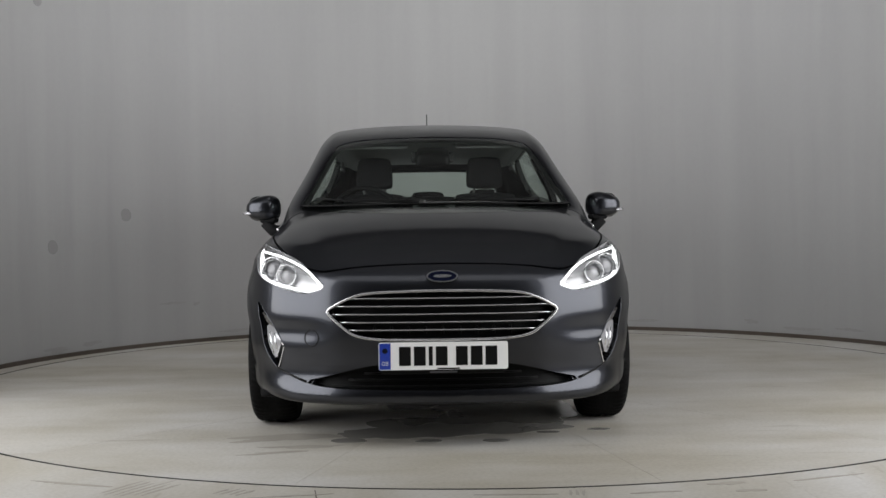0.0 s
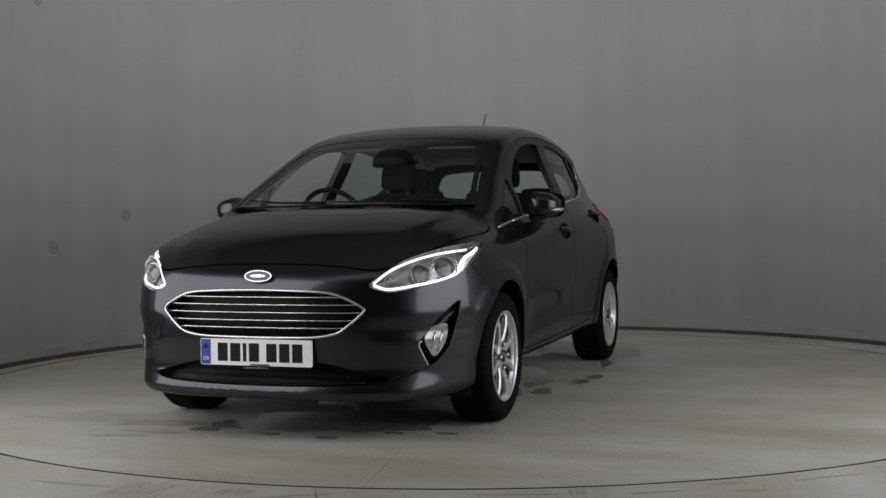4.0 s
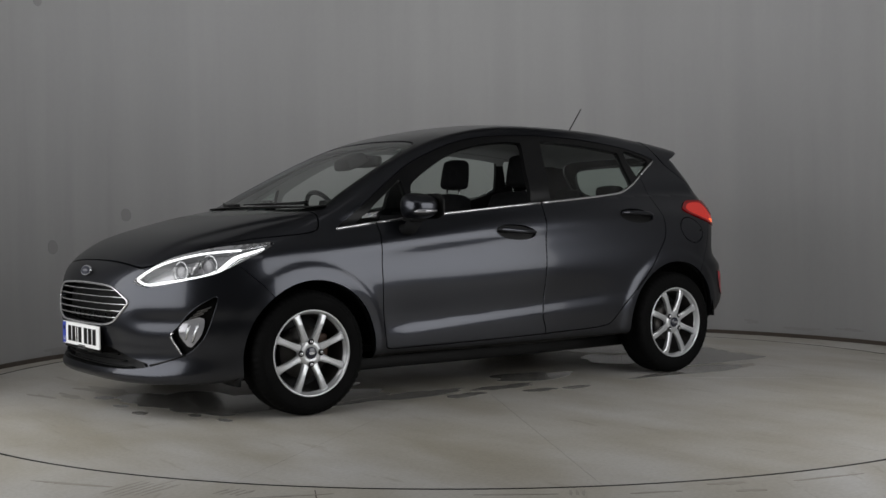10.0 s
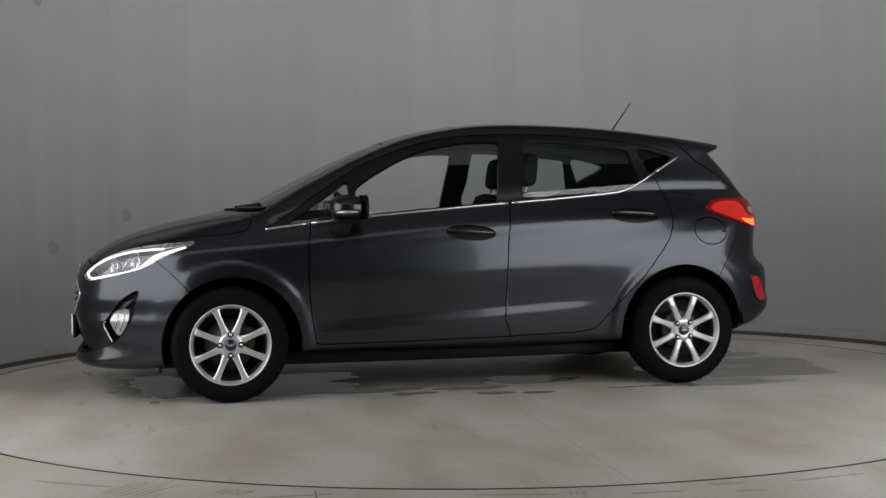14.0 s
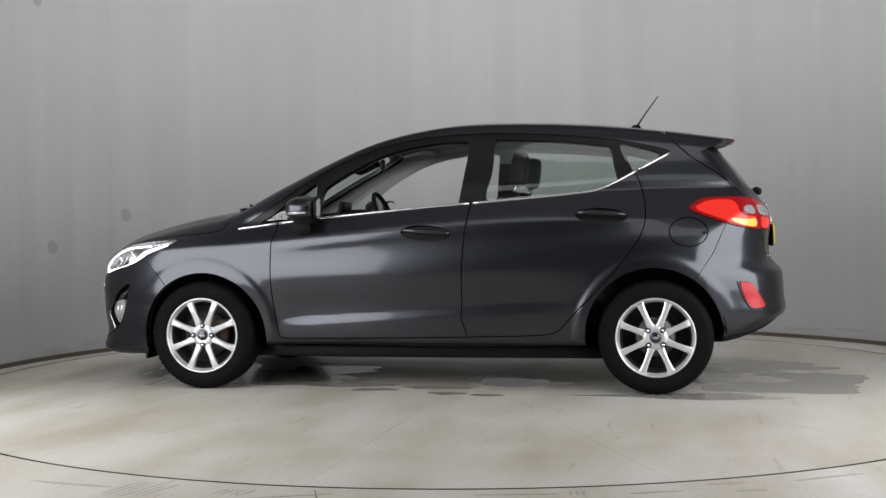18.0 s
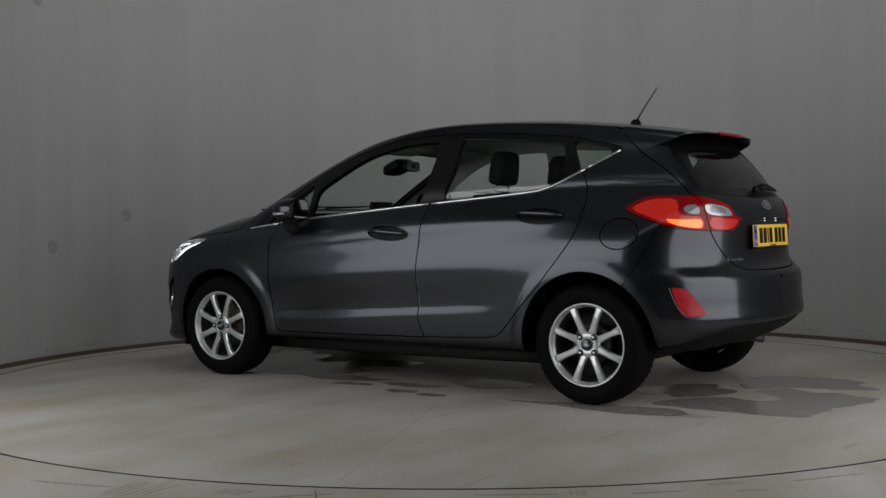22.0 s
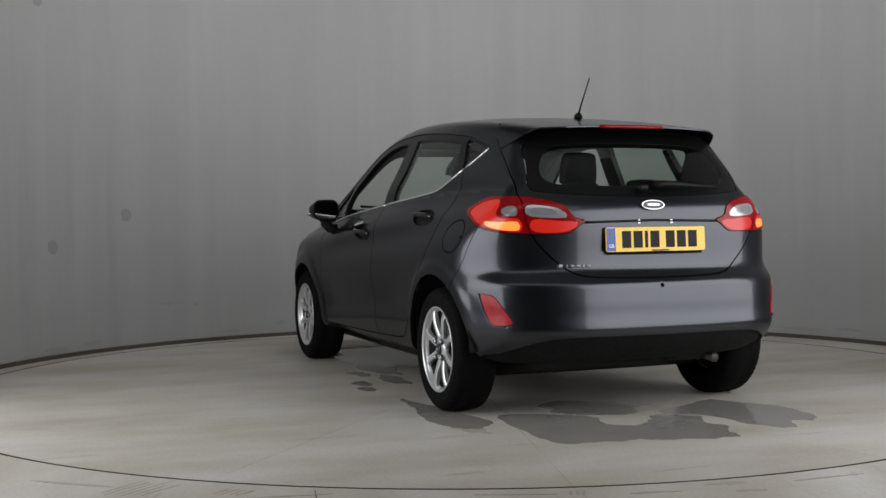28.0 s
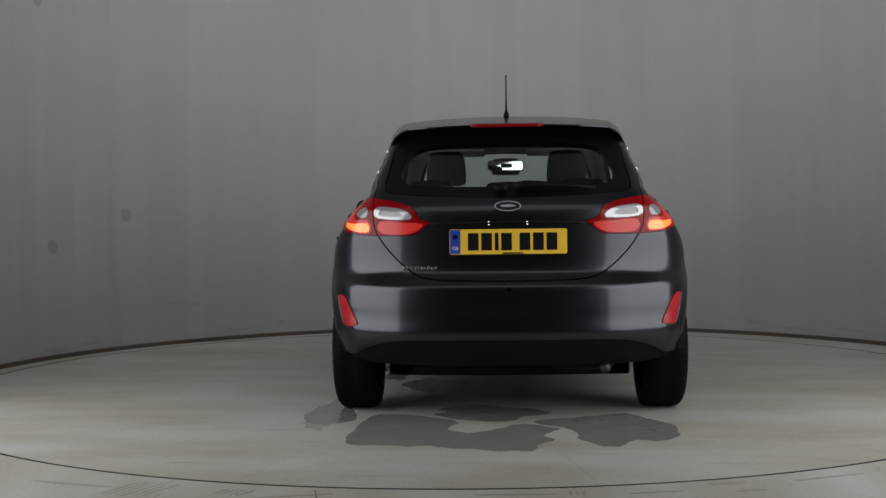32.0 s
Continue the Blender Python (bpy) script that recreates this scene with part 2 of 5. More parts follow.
ROOF = ((-1.85, 1.325), (-1.675, 1.362), (-1.43, 1.402), (-1.09, 1.447), (-0.75, 1.475), (-0.41, 1.486), (-0.07, 1.473),
        (0.10, 1.447), (0.27, 1.408), (0.44, 1.348), (0.62, 1.269), (0.79, 1.187), (0.96, 1.101), (1.10, 1.030), (1.17, 1.004))
BONNET = ((0.9, 1.022), (1.1, 1.006), (1.24, 0.990), (1.31, 0.977), (1.48, 0.941), (1.62, 0.905), (1.76, 0.861), (1.90, 0.796), (2.0, 0.740), (2.1, 0.67))
NOSE = ((0.10, 1.97), (0.17, 2.050), (0.215, 2.062), (0.26, 2.046), (0.31, 2.036), (0.37, 2.046), (0.44, 2.060), (0.57, 2.060), (0.65, 2.048), (0.71, 2.034), (0.80, 1.97), (0.95, 1.80))
TAIL = ((0.10, 1.35), (0.20, 1.56), (0.26, 1.75), (0.30, 1.845), (0.34, 1.908), (0.375, 1.944), (0.42, 1.966), (0.48, 1.960), (0.54, 1.957), (0.60, 1.953), (0.635, 1.944), (0.68, 1.900), (0.74, 1.880), (0.87, 1.885),
        (0.94, 1.880), (0.99, 1.860), (1.06, 1.805), (1.16, 1.730), (1.31, 1.60), (1.45, 1.46))
PLAN_F = ((0.0, 0.0), (0.15, 0.002), (0.30, 0.014), (0.47, 0.055), (0.60, 0.125), (0.70, 0.22), (0.80, 0.38), (0.90, 0.62))
PLAN_R = ((0.0, 0.0), (0.15, 0.004), (0.30, 0.016), (0.45, 0.042), (0.60, 0.095), (0.70, 0.165), (0.80, 0.29), (0.90, 0.50))
FLOOR = ((-2.0, 0.21), (-1.6, 0.235), (-1.25, 0.25), (-0.9, 0.25), (0.0, 0.24), (0.8, 0.245), (1.3, 0.21), (1.6, 0.185), (2.1, 0.18))


def side_y(x, z):
    """Half width of the body side."""
    zb = curve(BELT, x)
    q = np.where(z < zb, (z - 0.15) / (zb - 0.15), 1 + (z - zb) / (1.5 - zb))
    y = np.einsum("ij,jk,ik->i", basis(Q_KNOTS, q), np.array(SIDE_ROWS), basis(X_KNOTS, x))
    for hx in (HUB_F, HUB_R):           # wheel arch lips
        r = np.hypot(x - hx, z - HUB_Z)
        y += 0.011 / (1 + np.exp((r - 0.425) / 0.010))
    mid = 1 / (1 + np.exp((np.abs(x - 0.02) - 0.72) / 0.05))
    low = z - (0.405 + 0.060 * (0.8 - x))
    y -= mid * (0.006 + 0.009 * np.clip((x + 0.7) / 1.4, 0, 1)) * np.exp(-(np.maximum(low, 0) / 0.12) ** 2 - (np.minimum(low, 0) / 0.04) ** 2)
    line = z - np.interp(x, (-1.6, -0.9, 0.0, 0.9), (0.955, 0.925, 0.865, 0.79))
    fade = 1 / (1 + np.exp((x - 0.75) / 0.12)) / (1 + np.exp((-1.5 - x) / 0.1))
    y += fade * (0.004 * np.exp(-(line / 0.034) ** 2) - 0.006 * np.exp(-((line + 0.075) / 0.06) ** 2))
    return y


def body_f(p):
    """Negative inside the body, zero on its skin."""
    x, y, z = p[:, 0], np.abs(p[:, 1]), p[:, 2]
    side = (y - side_y(x, z)) * 0.95
    roof = (z - (curve(ROOF, x) - 0.07 * y ** 2 - 0.14 * y ** 4)) * 0.9
    hood = (z - (curve(BONNET, x) - 0.06 * y ** 2 - 0.16 * y ** 4)) * 0.95
    # the roof sheet runs on ahead of the screen base below the bonnet
    roof = np.where(x > 1.17, (z - (1.004 - (x - 1.17) * 0.47 - 0.14 * y ** 2)) * 0.9, roof)
    hood -= 0.0075 / (1 + np.exp((y - 0.50 - 0.16 * (1.9 - x)) / 0.012)) * (x < 2.2)     # raised bonnet centre
    top = -smax(-roof, -hood, 0.02)
    scoop = 0.013 * np.exp(-((z - 0.475) / 0.045) ** 2) / (1 + np.exp((0.50 - y) / 0.03))
    nose = x - (curve(NOSE, z) - curve(PLAN_F, y) - scoop)
    tail = (-x - (curve(TAIL, z) - curve(PLAN_R, y))) * 0.95
    low = curve(FLOOR, x) - z
    f = smax(side, top, np.where(x > 1.1, 0.075, 0.06))
    f = smax(f, nose, 0.10)
    f = smax(f, tail, 0.07)
    return smax(f, low, 0.05)


def body_grid(nx=160, ncap=70, nang=164):
    """Points and quads of the left half of the skin, from a capsule of rays."""
    zc, xa, xb = 0.62, -1.12, 1.30
    rows = [(xa, a) for a in np.linspace(-math.pi / 2 + 0.012, 0, ncap)[:-1]] + [(x, 0) for x in np.linspace(xa, xb, nx)] \
        + [(xb, a) for a in np.linspace(0, math.pi / 2 - 0.012, ncap)[1:]]
    ang = np.linspace(0, math.pi, nang)
    org, way = [], []
    for x0, a in rows:
        for b in ang:
            org.append((x0, 0, zc))
            way.append((math.sin(a), math.cos(a) * math.sin(b), -math.cos(a) * math.cos(b)))
    org, way = np.array(org), np.array(way)
    lo, hi = np.full(len(org), 0.02), np.full(len(org), 1.5)
    for _ in range(34):
        mid = (lo + hi) / 2
        inside = body_f(org + way * mid[:, None]) < 0
        lo, hi = np.where(inside, mid, lo), np.where(inside, hi, mid)
    pts = org + way * lo[:, None]
    pts[np.abs(pts[:, 1]) < 1e-6, 1] = 0
    nr = len(rows)
    i, j = np.meshgrid(np.arange(nr - 1), np.arange(nang - 1), indexing="ij")
    a = (i * nang + j).ravel()
    quads = np.stack([a, a + 1, a + nang + 1, a + nang], 1)
    tris = np.concatenate([quads[:, [0, 1, 2]], quads[:, [0, 2, 3]]])
    return pts, tris


def body_normal(p):
    e, g = 1e-4, np.zeros_like(p)
    for k in range(3):
        d = np.zeros(3)
        d[k] = e
        g[:, k] = body_f(p + d) - body_f(p - d)
    return g / np.maximum(np.linalg.norm(g, axis=1, keepdims=True), 1e-9)


# ---------------------------------------------------------------- mesh tools
def mesh_object(name, verts, faces, mat, parent=None, smooth=True, label="", normals=None):
    me = bpy.data.meshes.new(name)
    me.from_pydata([tuple(map(float, v)) for v in verts], [], [tuple(int(i) for i in f) for f in faces])
    me.materials.append(mat)
    me.polygons.foreach_set("use_smooth", [smooth] * len(me.polygons))
    if normals is not None:
        me.normals_split_custom_set_from_vertices([tuple(map(float, n)) for n in normals])
    me.update()
    ob = new(name, me)
    ob.parent = parent
    if label:
        ob["label"] = label
    return ob


def part(name, geo, mat, parent, label="", smooth=True):
    return mesh_object(name, geo[0], geo[1], mat, parent, smooth, label)


def joined(*geos):
    v, f = [], []
    for gv, gf in geos:
        n = len(v)
        v += [tuple(p) for p in gv]
        f += [tuple(i + n for i in q) for q in gf]
    return v, f


def moved(geo, m):
    return [tuple(m @ Vector(p)) for p in geo[0]], geo[1]


def mirrored(geo):
    return [(p[0], -p[1], p[2]) for p in geo[0]], [tuple(reversed(q)) for q in geo[1]]


def lathe(profile, n=48, start=0.0, wave=None):
    """Turns (radius, y) pairs about the y axis."""
    v, f, k = [], [], len(profile)
    for i in range(n):
        a = start + 2 * math.pi * i / n
        for j, (r, y) in enumerate(profile):
            rr = r + (wave(i, j) if wave else 0)
            v.append((rr * math.cos(a), y, rr * math.sin(a)))
    for i in range(n):
        for j in range(k - 1):
            p, q = i * k + j, ((i + 1) % n) * k + j
            f.append((p, q, q + 1, p + 1))
    return v, f


def rbox(c, s, r, n=5, taper=(1, 1), m=None):
    """A box of size s about c with rounded edges of radius r; taper narrows x and y towards the top."""
    h = np.array(s) / 2
    r = min(r, min(h) * 0.999)
    v, f, seen = [], [], {}
    for ax in range(3):
        for sg in (-1, 1):
            idx = {}
            for i in range(n + 1):
                for j in range(n + 1):
                    p = np.zeros(3)
                    p[ax] = sg
                    p[(ax + 1) % 3] = math.tan((2 * i / n - 1) * math.pi / 4)
                    p[(ax + 2) % 3] = math.tan((2 * j / n - 1) * math.pi / 4)
                    w = p * h
                    core = np.clip(w, -(h - r), h - r)
                    d = p / np.linalg.norm(p)
                    q = core + d * r if True else w
                    key = tuple(np.round(q, 6))
                    if key not in seen:
                        seen[key] = len(v)
                        t = (q[2] / h[2] + 1) / 2
                        q = q * np.array((1 + (taper[0] - 1) * t, 1 + (taper[1] - 1) * t, 1))
                        v.append(tuple(q))
                    idx[i, j] = seen[key]
            for i in range(n):
                for j in range(n):
                    a = (idx[i, j], idx[i + 1, j], idx[i + 1, j + 1], idx[i, j + 1])
                    a = a if sg > 0 else a[::-1]
                    a = tuple(dict.fromkeys(a))
                    if len(a) > 2:
                        f.append(a)
    mm = Matrix.Translation(c) @ (m if m else Matrix())
    return [tuple(mm @ Vector(p)) for p in v], f


def tube(path, r, n=8, closed=False, flat=1.0, up=(0, 0, 1)):
    """A round or flattened bar along a path; r may be one radius or one for each point."""
    P = [Vector(p) for p in path]
    k = len(P)
    rs = r if hasattr(r, "__len__") else [r] * k
    v, f = [], []
    for i, p in enumerate(P):
        a = P[(i - 1) % k] if closed or i else P[0]
        b = P[(i + 1) % k] if closed or i < k - 1 else P[-1]
        t = (b - a).normalized()
        u = Vector(up) - t * t.dot(Vector(up))
        u = u.normalized() if u.length > 1e-6 else t.orthogonal().normalized()
        w = t.cross(u)
        for j in range(n):
            q = 2 * math.pi * j / n
            v.append(tuple(p + w * (rs[i] * math.cos(q)) + u * (rs[i] * flat * math.sin(q))))
    for i in range(k if closed else k - 1):
        for j in range(n):
            a, b = i * n + j, ((i + 1) % k) * n + j
            a2, b2 = i * n + (j + 1) % n, ((i + 1) % k) * n + (j + 1) % n
            f.append((a, a2, b2, b))
    if not closed:
        f.append(tuple(range(n))[::-1])
        f.append(tuple((k - 1) * n + j for j in range(n)))
    return v, f


def slab(loop, thick, m=None):
    """A flat plate: an outline in x, y and its thickness along z."""
    n = len(loop)
    v = [(x, y, 0) for x, y in loop] + [(x, y, thick) for x, y in loop]
    f = [tuple(range(n))[::-1], tuple(range(n, 2 * n))] + [(i, (i + 1) % n, n + (i + 1) % n, n + i) for i in range(n)]
    return (moved((v, f), m) if m else (v, f))


def oval(a, b, n=32):
    return [(a * math.cos(2 * math.pi * i / n), b * math.sin(2 * math.pi * i / n)) for i in range(n)]


def smooth_line(pts, closed=True, n=5):
    """Points of a Catmull-Rom curve through the given ones."""
    P = np.array(pts, float)
    k, out = len(P), []
    for i in range(k if closed else k - 1):
        if closed:
            a, b, c, d = P[(i - 1) % k], P[i], P[(i + 1) % k], P[(i + 2) % k]
        else:
            a, b, c, d = P[max(i - 1, 0)], P[i], P[i + 1], P[min(i + 2, k - 1)]
        for s in range(n):
            t = s / n
            out.append(0.5 * (2 * b + (c - a) * t + (2 * a - 5 * b + 4 * c - d) * t * t + (3 * b - a - 3 * c + d) * t ** 3))
    if not closed:
        out.append(P[-1])
    return np.array(out)


def loop_distance(q, loop):
    """Signed distance of 2D points to a closed loop, negative inside."""
    a, b = loop, np.roll(loop, -1, 0)
    best, wind = np.full(len(q), 1e9), np.zeros(len(q), int)
    for (ax, ay), (bx, by) in zip(a, b):
        dx, dy = bx - ax, by - ay
        t = np.clip(((q[:, 0] - ax) * dx + (q[:, 1] - ay) * dy) / max(dx * dx + dy * dy, 1e-12), 0, 1)
        best = np.minimum(best, np.hypot(q[:, 0] - ax - t * dx, q[:, 1] - ay - t * dy))
        if abs(dy) > 1e-12:
            cross = ((ay <= q[:, 1]) & (by > q[:, 1])) | ((by <= q[:, 1]) & (ay > q[:, 1]))
            wind += cross & (q[:, 0] < ax + (q[:, 1] - ay) / dy * dx)
    return np.where(wind % 2 == 1, -best, best)


# a skin is a triple: points, normals, triangles
def keep(skin, val):
    """The part of a skin where val, given at its points, is negative."""
    V, N, T = skin
    s = val[T] < 0
    c = s.sum(1)
    tris = [T[c == 3]]
    nv, nn, cache, extra = [], [], {}, []

    def on(i, j):
        key = (i, j) if i < j else (j, i)
        if key not in cache:
            i, j = key
            t = val[i] / (val[i] - val[j])
            cache[key] = len(V) + len(nv)
            nv.append(V[i] + (V[j] - V[i]) * t)
            nn.append(N[i] + (N[j] - N[i]) * t)
        return cache[key]

    for t, m in zip(T[(c == 1) | (c == 2)], s[(c == 1) | (c == 2)]):
        if m.sum() == 1:
            k = int(np.argmax(m))
            a, b, d = t[k], t[(k + 1) % 3], t[(k + 2) % 3]
            extra.append((a, on(a, b), on(a, d)))
        else:
            k = int(np.argmin(m))
            a, b, d = t[k], t[(k + 1) % 3], t[(k + 2) % 3]
            p, q = on(a, b), on(a, d)
            extra += [(p, b, d), (p, d, q)]
    V2 = np.concatenate([V, np.array(nv).reshape(-1, 3)])
    N2 = np.concatenate([N, np.array(nn).reshape(-1, 3)])
    T2 = np.concatenate([tris[0], np.array(extra, int).reshape(-1, 3)])
    used, inv = np.unique(T2, return_inverse=True)
    N2 = N2[used]
    return V2[used], N2 / np.maximum(np.linalg.norm(N2, axis=1, keepdims=True), 1e-9), inv.reshape(-1, 3)


WRAP_F, WRAP_R = 0.85, 0.80


def flat_xz(V):
    return V[:, [0, 2]]


def flat_yz_front(V):
    return np.stack([V[:, 1] + (V[:, 0] < 0.2) * 9, V[:, 2]], 1)


def flat_yz_rear(V):
    return np.stack([V[:, 1] + (V[:, 0] > -1.0) * 9, V[:, 2]], 1)


def flat_front(V):
    return np.stack([np.arctan2(V[:, 1], V[:, 0] - 1.1) * WRAP_F, V[:, 2]], 1)


def flat_rear(V):
    return np.stack([np.arctan2(V[:, 1], -V[:, 0] - 1.1) * WRAP_R, V[:, 2]], 1)


def flat_xy_top(V):
    return np.stack([V[:, 0], V[:, 1] + (V[:, 2] < 0.6) * 9], 1)


def outline(pts, scale=1.0, n=5):
    return smooth_line([(a * scale, b) for a, b in pts], True, n)


def half(pts, scale=1.0, n=5):
    """Outline whose first and last points lie on the centre line: doubled across it."""
    line = smooth_line([(a * scale, b) for a, b in pts], False, n)
    line[0, 0] = line[-1, 0] = 0
    return np.concatenate([line, (line * [-1, 1])[::-1][1:-1]])


def cut(skin, flat, loop, gap=0.0):
    """Splits a skin along a loop: the piece inside, and the rest, with a gap between."""
    d = loop_distance(flat(skin[0]), loop)
    return keep(skin, d + gap), keep(skin, -d + gap)


def skin_part(name, skin, mat, parent, sides="both", depth=0.012, lift=0.0, label=""):
    """Links a skin as one mesh, with a rim turned inwards. sides: both halves in one mesh, or left or right alone."""
    V, N, T = skin
    V = V + N * lift
    vs, ns, fs, edges = [], [], [], {}
    for tri in T:
        for i in range(3):
            a, b = int(tri[i]), int(tri[(i + 1) % 3])
            edges[(a, b)] = edges.get((a, b), 0) + 1
    rim = [(a, b) for (a, b) in edges if (b, a) not in edges and not (V[a, 1] < 1e-4 and V[b, 1] < 1e-4)]
    ids = sorted({i for e in rim for i in e})
    at = {i: len(V) + 2 * k for k, i in enumerate(ids)}
    RV = [V] + ([np.array([p for i in ids for p in (V[i], V[i] - N[i] * depth)])] if ids and depth else [])
    base_v = np.concatenate(RV)
    base_n = np.concatenate([N, np.zeros((len(base_v) - len(V), 3))])
    base_f = [tuple(t) for t in T] + ([(at[b], at[a], at[a] + 1, at[b] + 1) for a, b in rim] if depth else [])
    for sg in {"both": (1, -1), "left": (1,), "right": (-1,)}[sides]:
        n0 = sum(len(x) for x in vs)
        vs.append(base_v * [1, sg, 1])
        ns.append(base_n * [1, sg, 1])
        fs += [tuple(i + n0 for i in (q if sg > 0 else q[::-1])) for q in base_f]
    return mesh_object(name, np.concatenate(vs), fs, mat, parent, True, label, np.concatenate(ns))


def meet(org, way, far):
    """Where rays that start far out and run inwards along way meet the skin."""
    org, way = np.atleast_2d(np.array(org, float)), np.atleast_2d(np.array(way, float))
    ts = np.linspace(0, far, 160)
    q = org[:, None] + way[:, None] * ts[None, :, None]
    f = body_f(q.reshape(-1, 3)).reshape(len(org), -1)
    i = np.where((f < 0).any(1), np.argmax(f < 0, 1), np.argmin(f, 1))
    lo, hi = ts[np.maximum(i - 1, 0)], ts[i]
    for _ in range(16):
        mid = (lo + hi) / 2
        ins = body_f(org + way * mid[:, None]) < 0
        lo, hi = np.where(ins, lo, mid), np.where(ins, mid, hi)
    return org + way * hi[:, None]


def lifted(p, lift):
    return p + body_normal(p) * lift if lift else p


def drop_on(axis, sign, **at):
    """The point of the skin met along an axis, at the two other coordinates."""
    k, o, w = "xyz".index(axis), [at.get(c, 0.0) for c in "xyz"], [0.0, 0.0, 0.0]
    o[k], w[k] = 2.4 * sign, -sign
    return meet([o], [w], 2.4)[0]


def on_wrap(pts, front=True, lift=0.0):
    """Points of the skin at (angle, height) pairs round the nose or the tail."""
    sx = 1 if front else -1
    way = np.array([(math.cos(s) * sx, math.sin(s), 0) for s, _ in pts])
    org = np.array([(1.1 * sx, 0, z) for _, z in pts]) + way * 1.4
    return lifted(meet(org, -way, 1.4), lift)


def on_side(pts, lift=0.0):
    return lifted(meet([(x, 1.2, z) for x, z in pts], [(0, -1, 0)] * len(pts), 1.2), lift)


def on_nose(pts, lift=0.0):
    return lifted(meet([(2.4, y, z) for y, z in pts], [(-1, 0, 0)] * len(pts), 1.6), lift)


def on_tail(pts, lift=0.0):
    return lifted(meet([(-2.4, y, z) for y, z in pts], [(1, 0, 0)] * len(pts), 1.6), lift)


# ---------------------------------------------------------------- outlines of the car's panels
DLO = ((1.054, 0.889), (0.95, 0.902), (0.844, 0.915), (0.534, 0.948), (0.225, 0.975), (-0.082, 1.001), (-0.267, 1.015), (-0.542, 1.036), (-0.851, 1.064),
       (-0.946, 1.081), (-1.043, 1.121), (-1.169, 1.189), (-1.322, 1.272), (-1.30, 1.296), (-1.177, 1.326), (-1.023, 1.354), (-0.712, 1.387),
       (-0.398, 1.402), (-0.24, 1.401), (-0.082, 1.394), (0.076, 1.377), (0.233, 1.343), (0.39, 1.29), (0.545, 1.222), (0.698, 1.129), (0.853, 1.025), (0.955, 0.953))
WIN_F = ((0.569, 0.952), (0.571, 1.03), (0.573, 1.083), (0.539, 1.132), (0.385, 1.225), (0.231, 1.296), (0.074, 1.336), (-0.083, 1.357), (-0.222, 1.358), (-0.243, 1.341),
         (-0.225, 1.2), (-0.199, 1.02), (-0.184, 1.010), (0.03, 0.993), (0.225, 0.977), (0.40, 0.964))
WIN_Q = ((0.937, 0.912), (0.86, 0.968), (0.789, 1.024), (0.665, 1.112), (0.618, 1.142), (0.612, 1.10), (0.604, 0.955), (0.612, 0.947), (0.783, 0.929))
WIN_R = ((-0.359, 1.028), (-0.372, 1.2), (-0.387, 1.350), (-0.412, 1.368), (-0.709, 1.351), (-0.985, 1.321), (-1.010, 1.308), (-1.033, 1.22), (-1.052, 1.138), (-1.036, 1.116),
         (-0.946, 1.086), (-0.851, 1.068), (-0.6, 1.046))
WIN_RQ = ((-1.064, 1.326), (-1.175, 1.308), (-1.270, 1.280), (-1.262, 1.252), (-1.169, 1.197), (-1.128, 1.175), (-1.106, 1.213))
DOOR_F = ((0.822, 0.880), (0.835, 0.83), (0.839, 0.785), (0.842, 0.664), (0.834, 0.512), (0.814, 0.358), (0.803, 0.30), (0.79, 0.288), (0.74, 0.285), (0.535, 0.285), (0.229, 0.288),
          (-0.20, 0.294), (-0.246, 0.297), (-0.235, 0.348), (-0.219, 0.393), (-0.222, 0.469), (-0.226, 0.653), (-0.24, 0.834), (-0.255, 0.95), (-0.262, 1.03), (-0.20, 1.05), (0.3, 1.02), (0.75, 0.98), (0.815, 0.93))
DOOR_R = ((-0.262, 1.03), (-0.255, 0.95), (-0.24, 0.834), (-0.226, 0.653), (-0.222, 0.469), (-0.219, 0.393), (-0.235, 0.348), (-0.246, 0.297), (-0.30, 0.298), (-0.501, 0.302), (-0.63, 0.308),
          (-0.69, 0.316), (-0.743, 0.338), (-0.863, 0.465), (-0.982, 0.585), (-1.104, 0.734), (-1.167, 0.823), (-1.194, 0.90), (-1.198, 0.95), (-1.19, 1.036), (-1.147, 1.162), (-1.10, 1.19), (-0.9, 1.13), (-0.5, 1.06))
FUEL = [(-1.418 + 0.098 * math.cos(a), 0.850 + 0.076 * math.sin(a)) for a in np.linspace(0, 2 * math.pi, 16, endpoint=False)]
HANDLES = (((-0.030, 0.858), 0.140, 0.042, -3.5), ((-0.968, 0.940), 0.138, 0.042, -3.0))
HEADLAMP = ((0.500, 0.664), (0.588, 0.724), (0.685, 0.769), (0.86, 0.808), (1.04, 0.826), (1.19, 0.833), (1.145, 0.798), (1.025, 0.745), (0.915, 0.697), (0.785, 0.667), (0.63, 0.637), (0.555, 0.637))
FOG_BAY = ((0.916, 0.583), (0.86, 0.566), (0.79, 0.517), (0.735, 0.455), (0.700, 0.413), (0.727, 0.355), (0.748, 0.316), (0.798, 0.343), (0.849, 0.395), (0.884, 0.471))
GRILLE = ((0.0, 0.643), (0.153, 0.641), (0.30, 0.634), (0.372, 0.617), (0.442, 0.583), (0.466, 0.562), (0.452, 0.540), (0.405, 0.499), (0.355, 0.466), (0.265, 0.450), (0.13, 0.447), (0.0, 0.446))
INTAKE = ((0.0, 0.338), (0.15, 0.341), (0.255, 0.345), (0.35, 0.329), (0.46, 0.300), (0.575, 0.271), (0.54, 0.260), (0.42, 0.248), (0.149, 0.242), (0.0, 0.241))
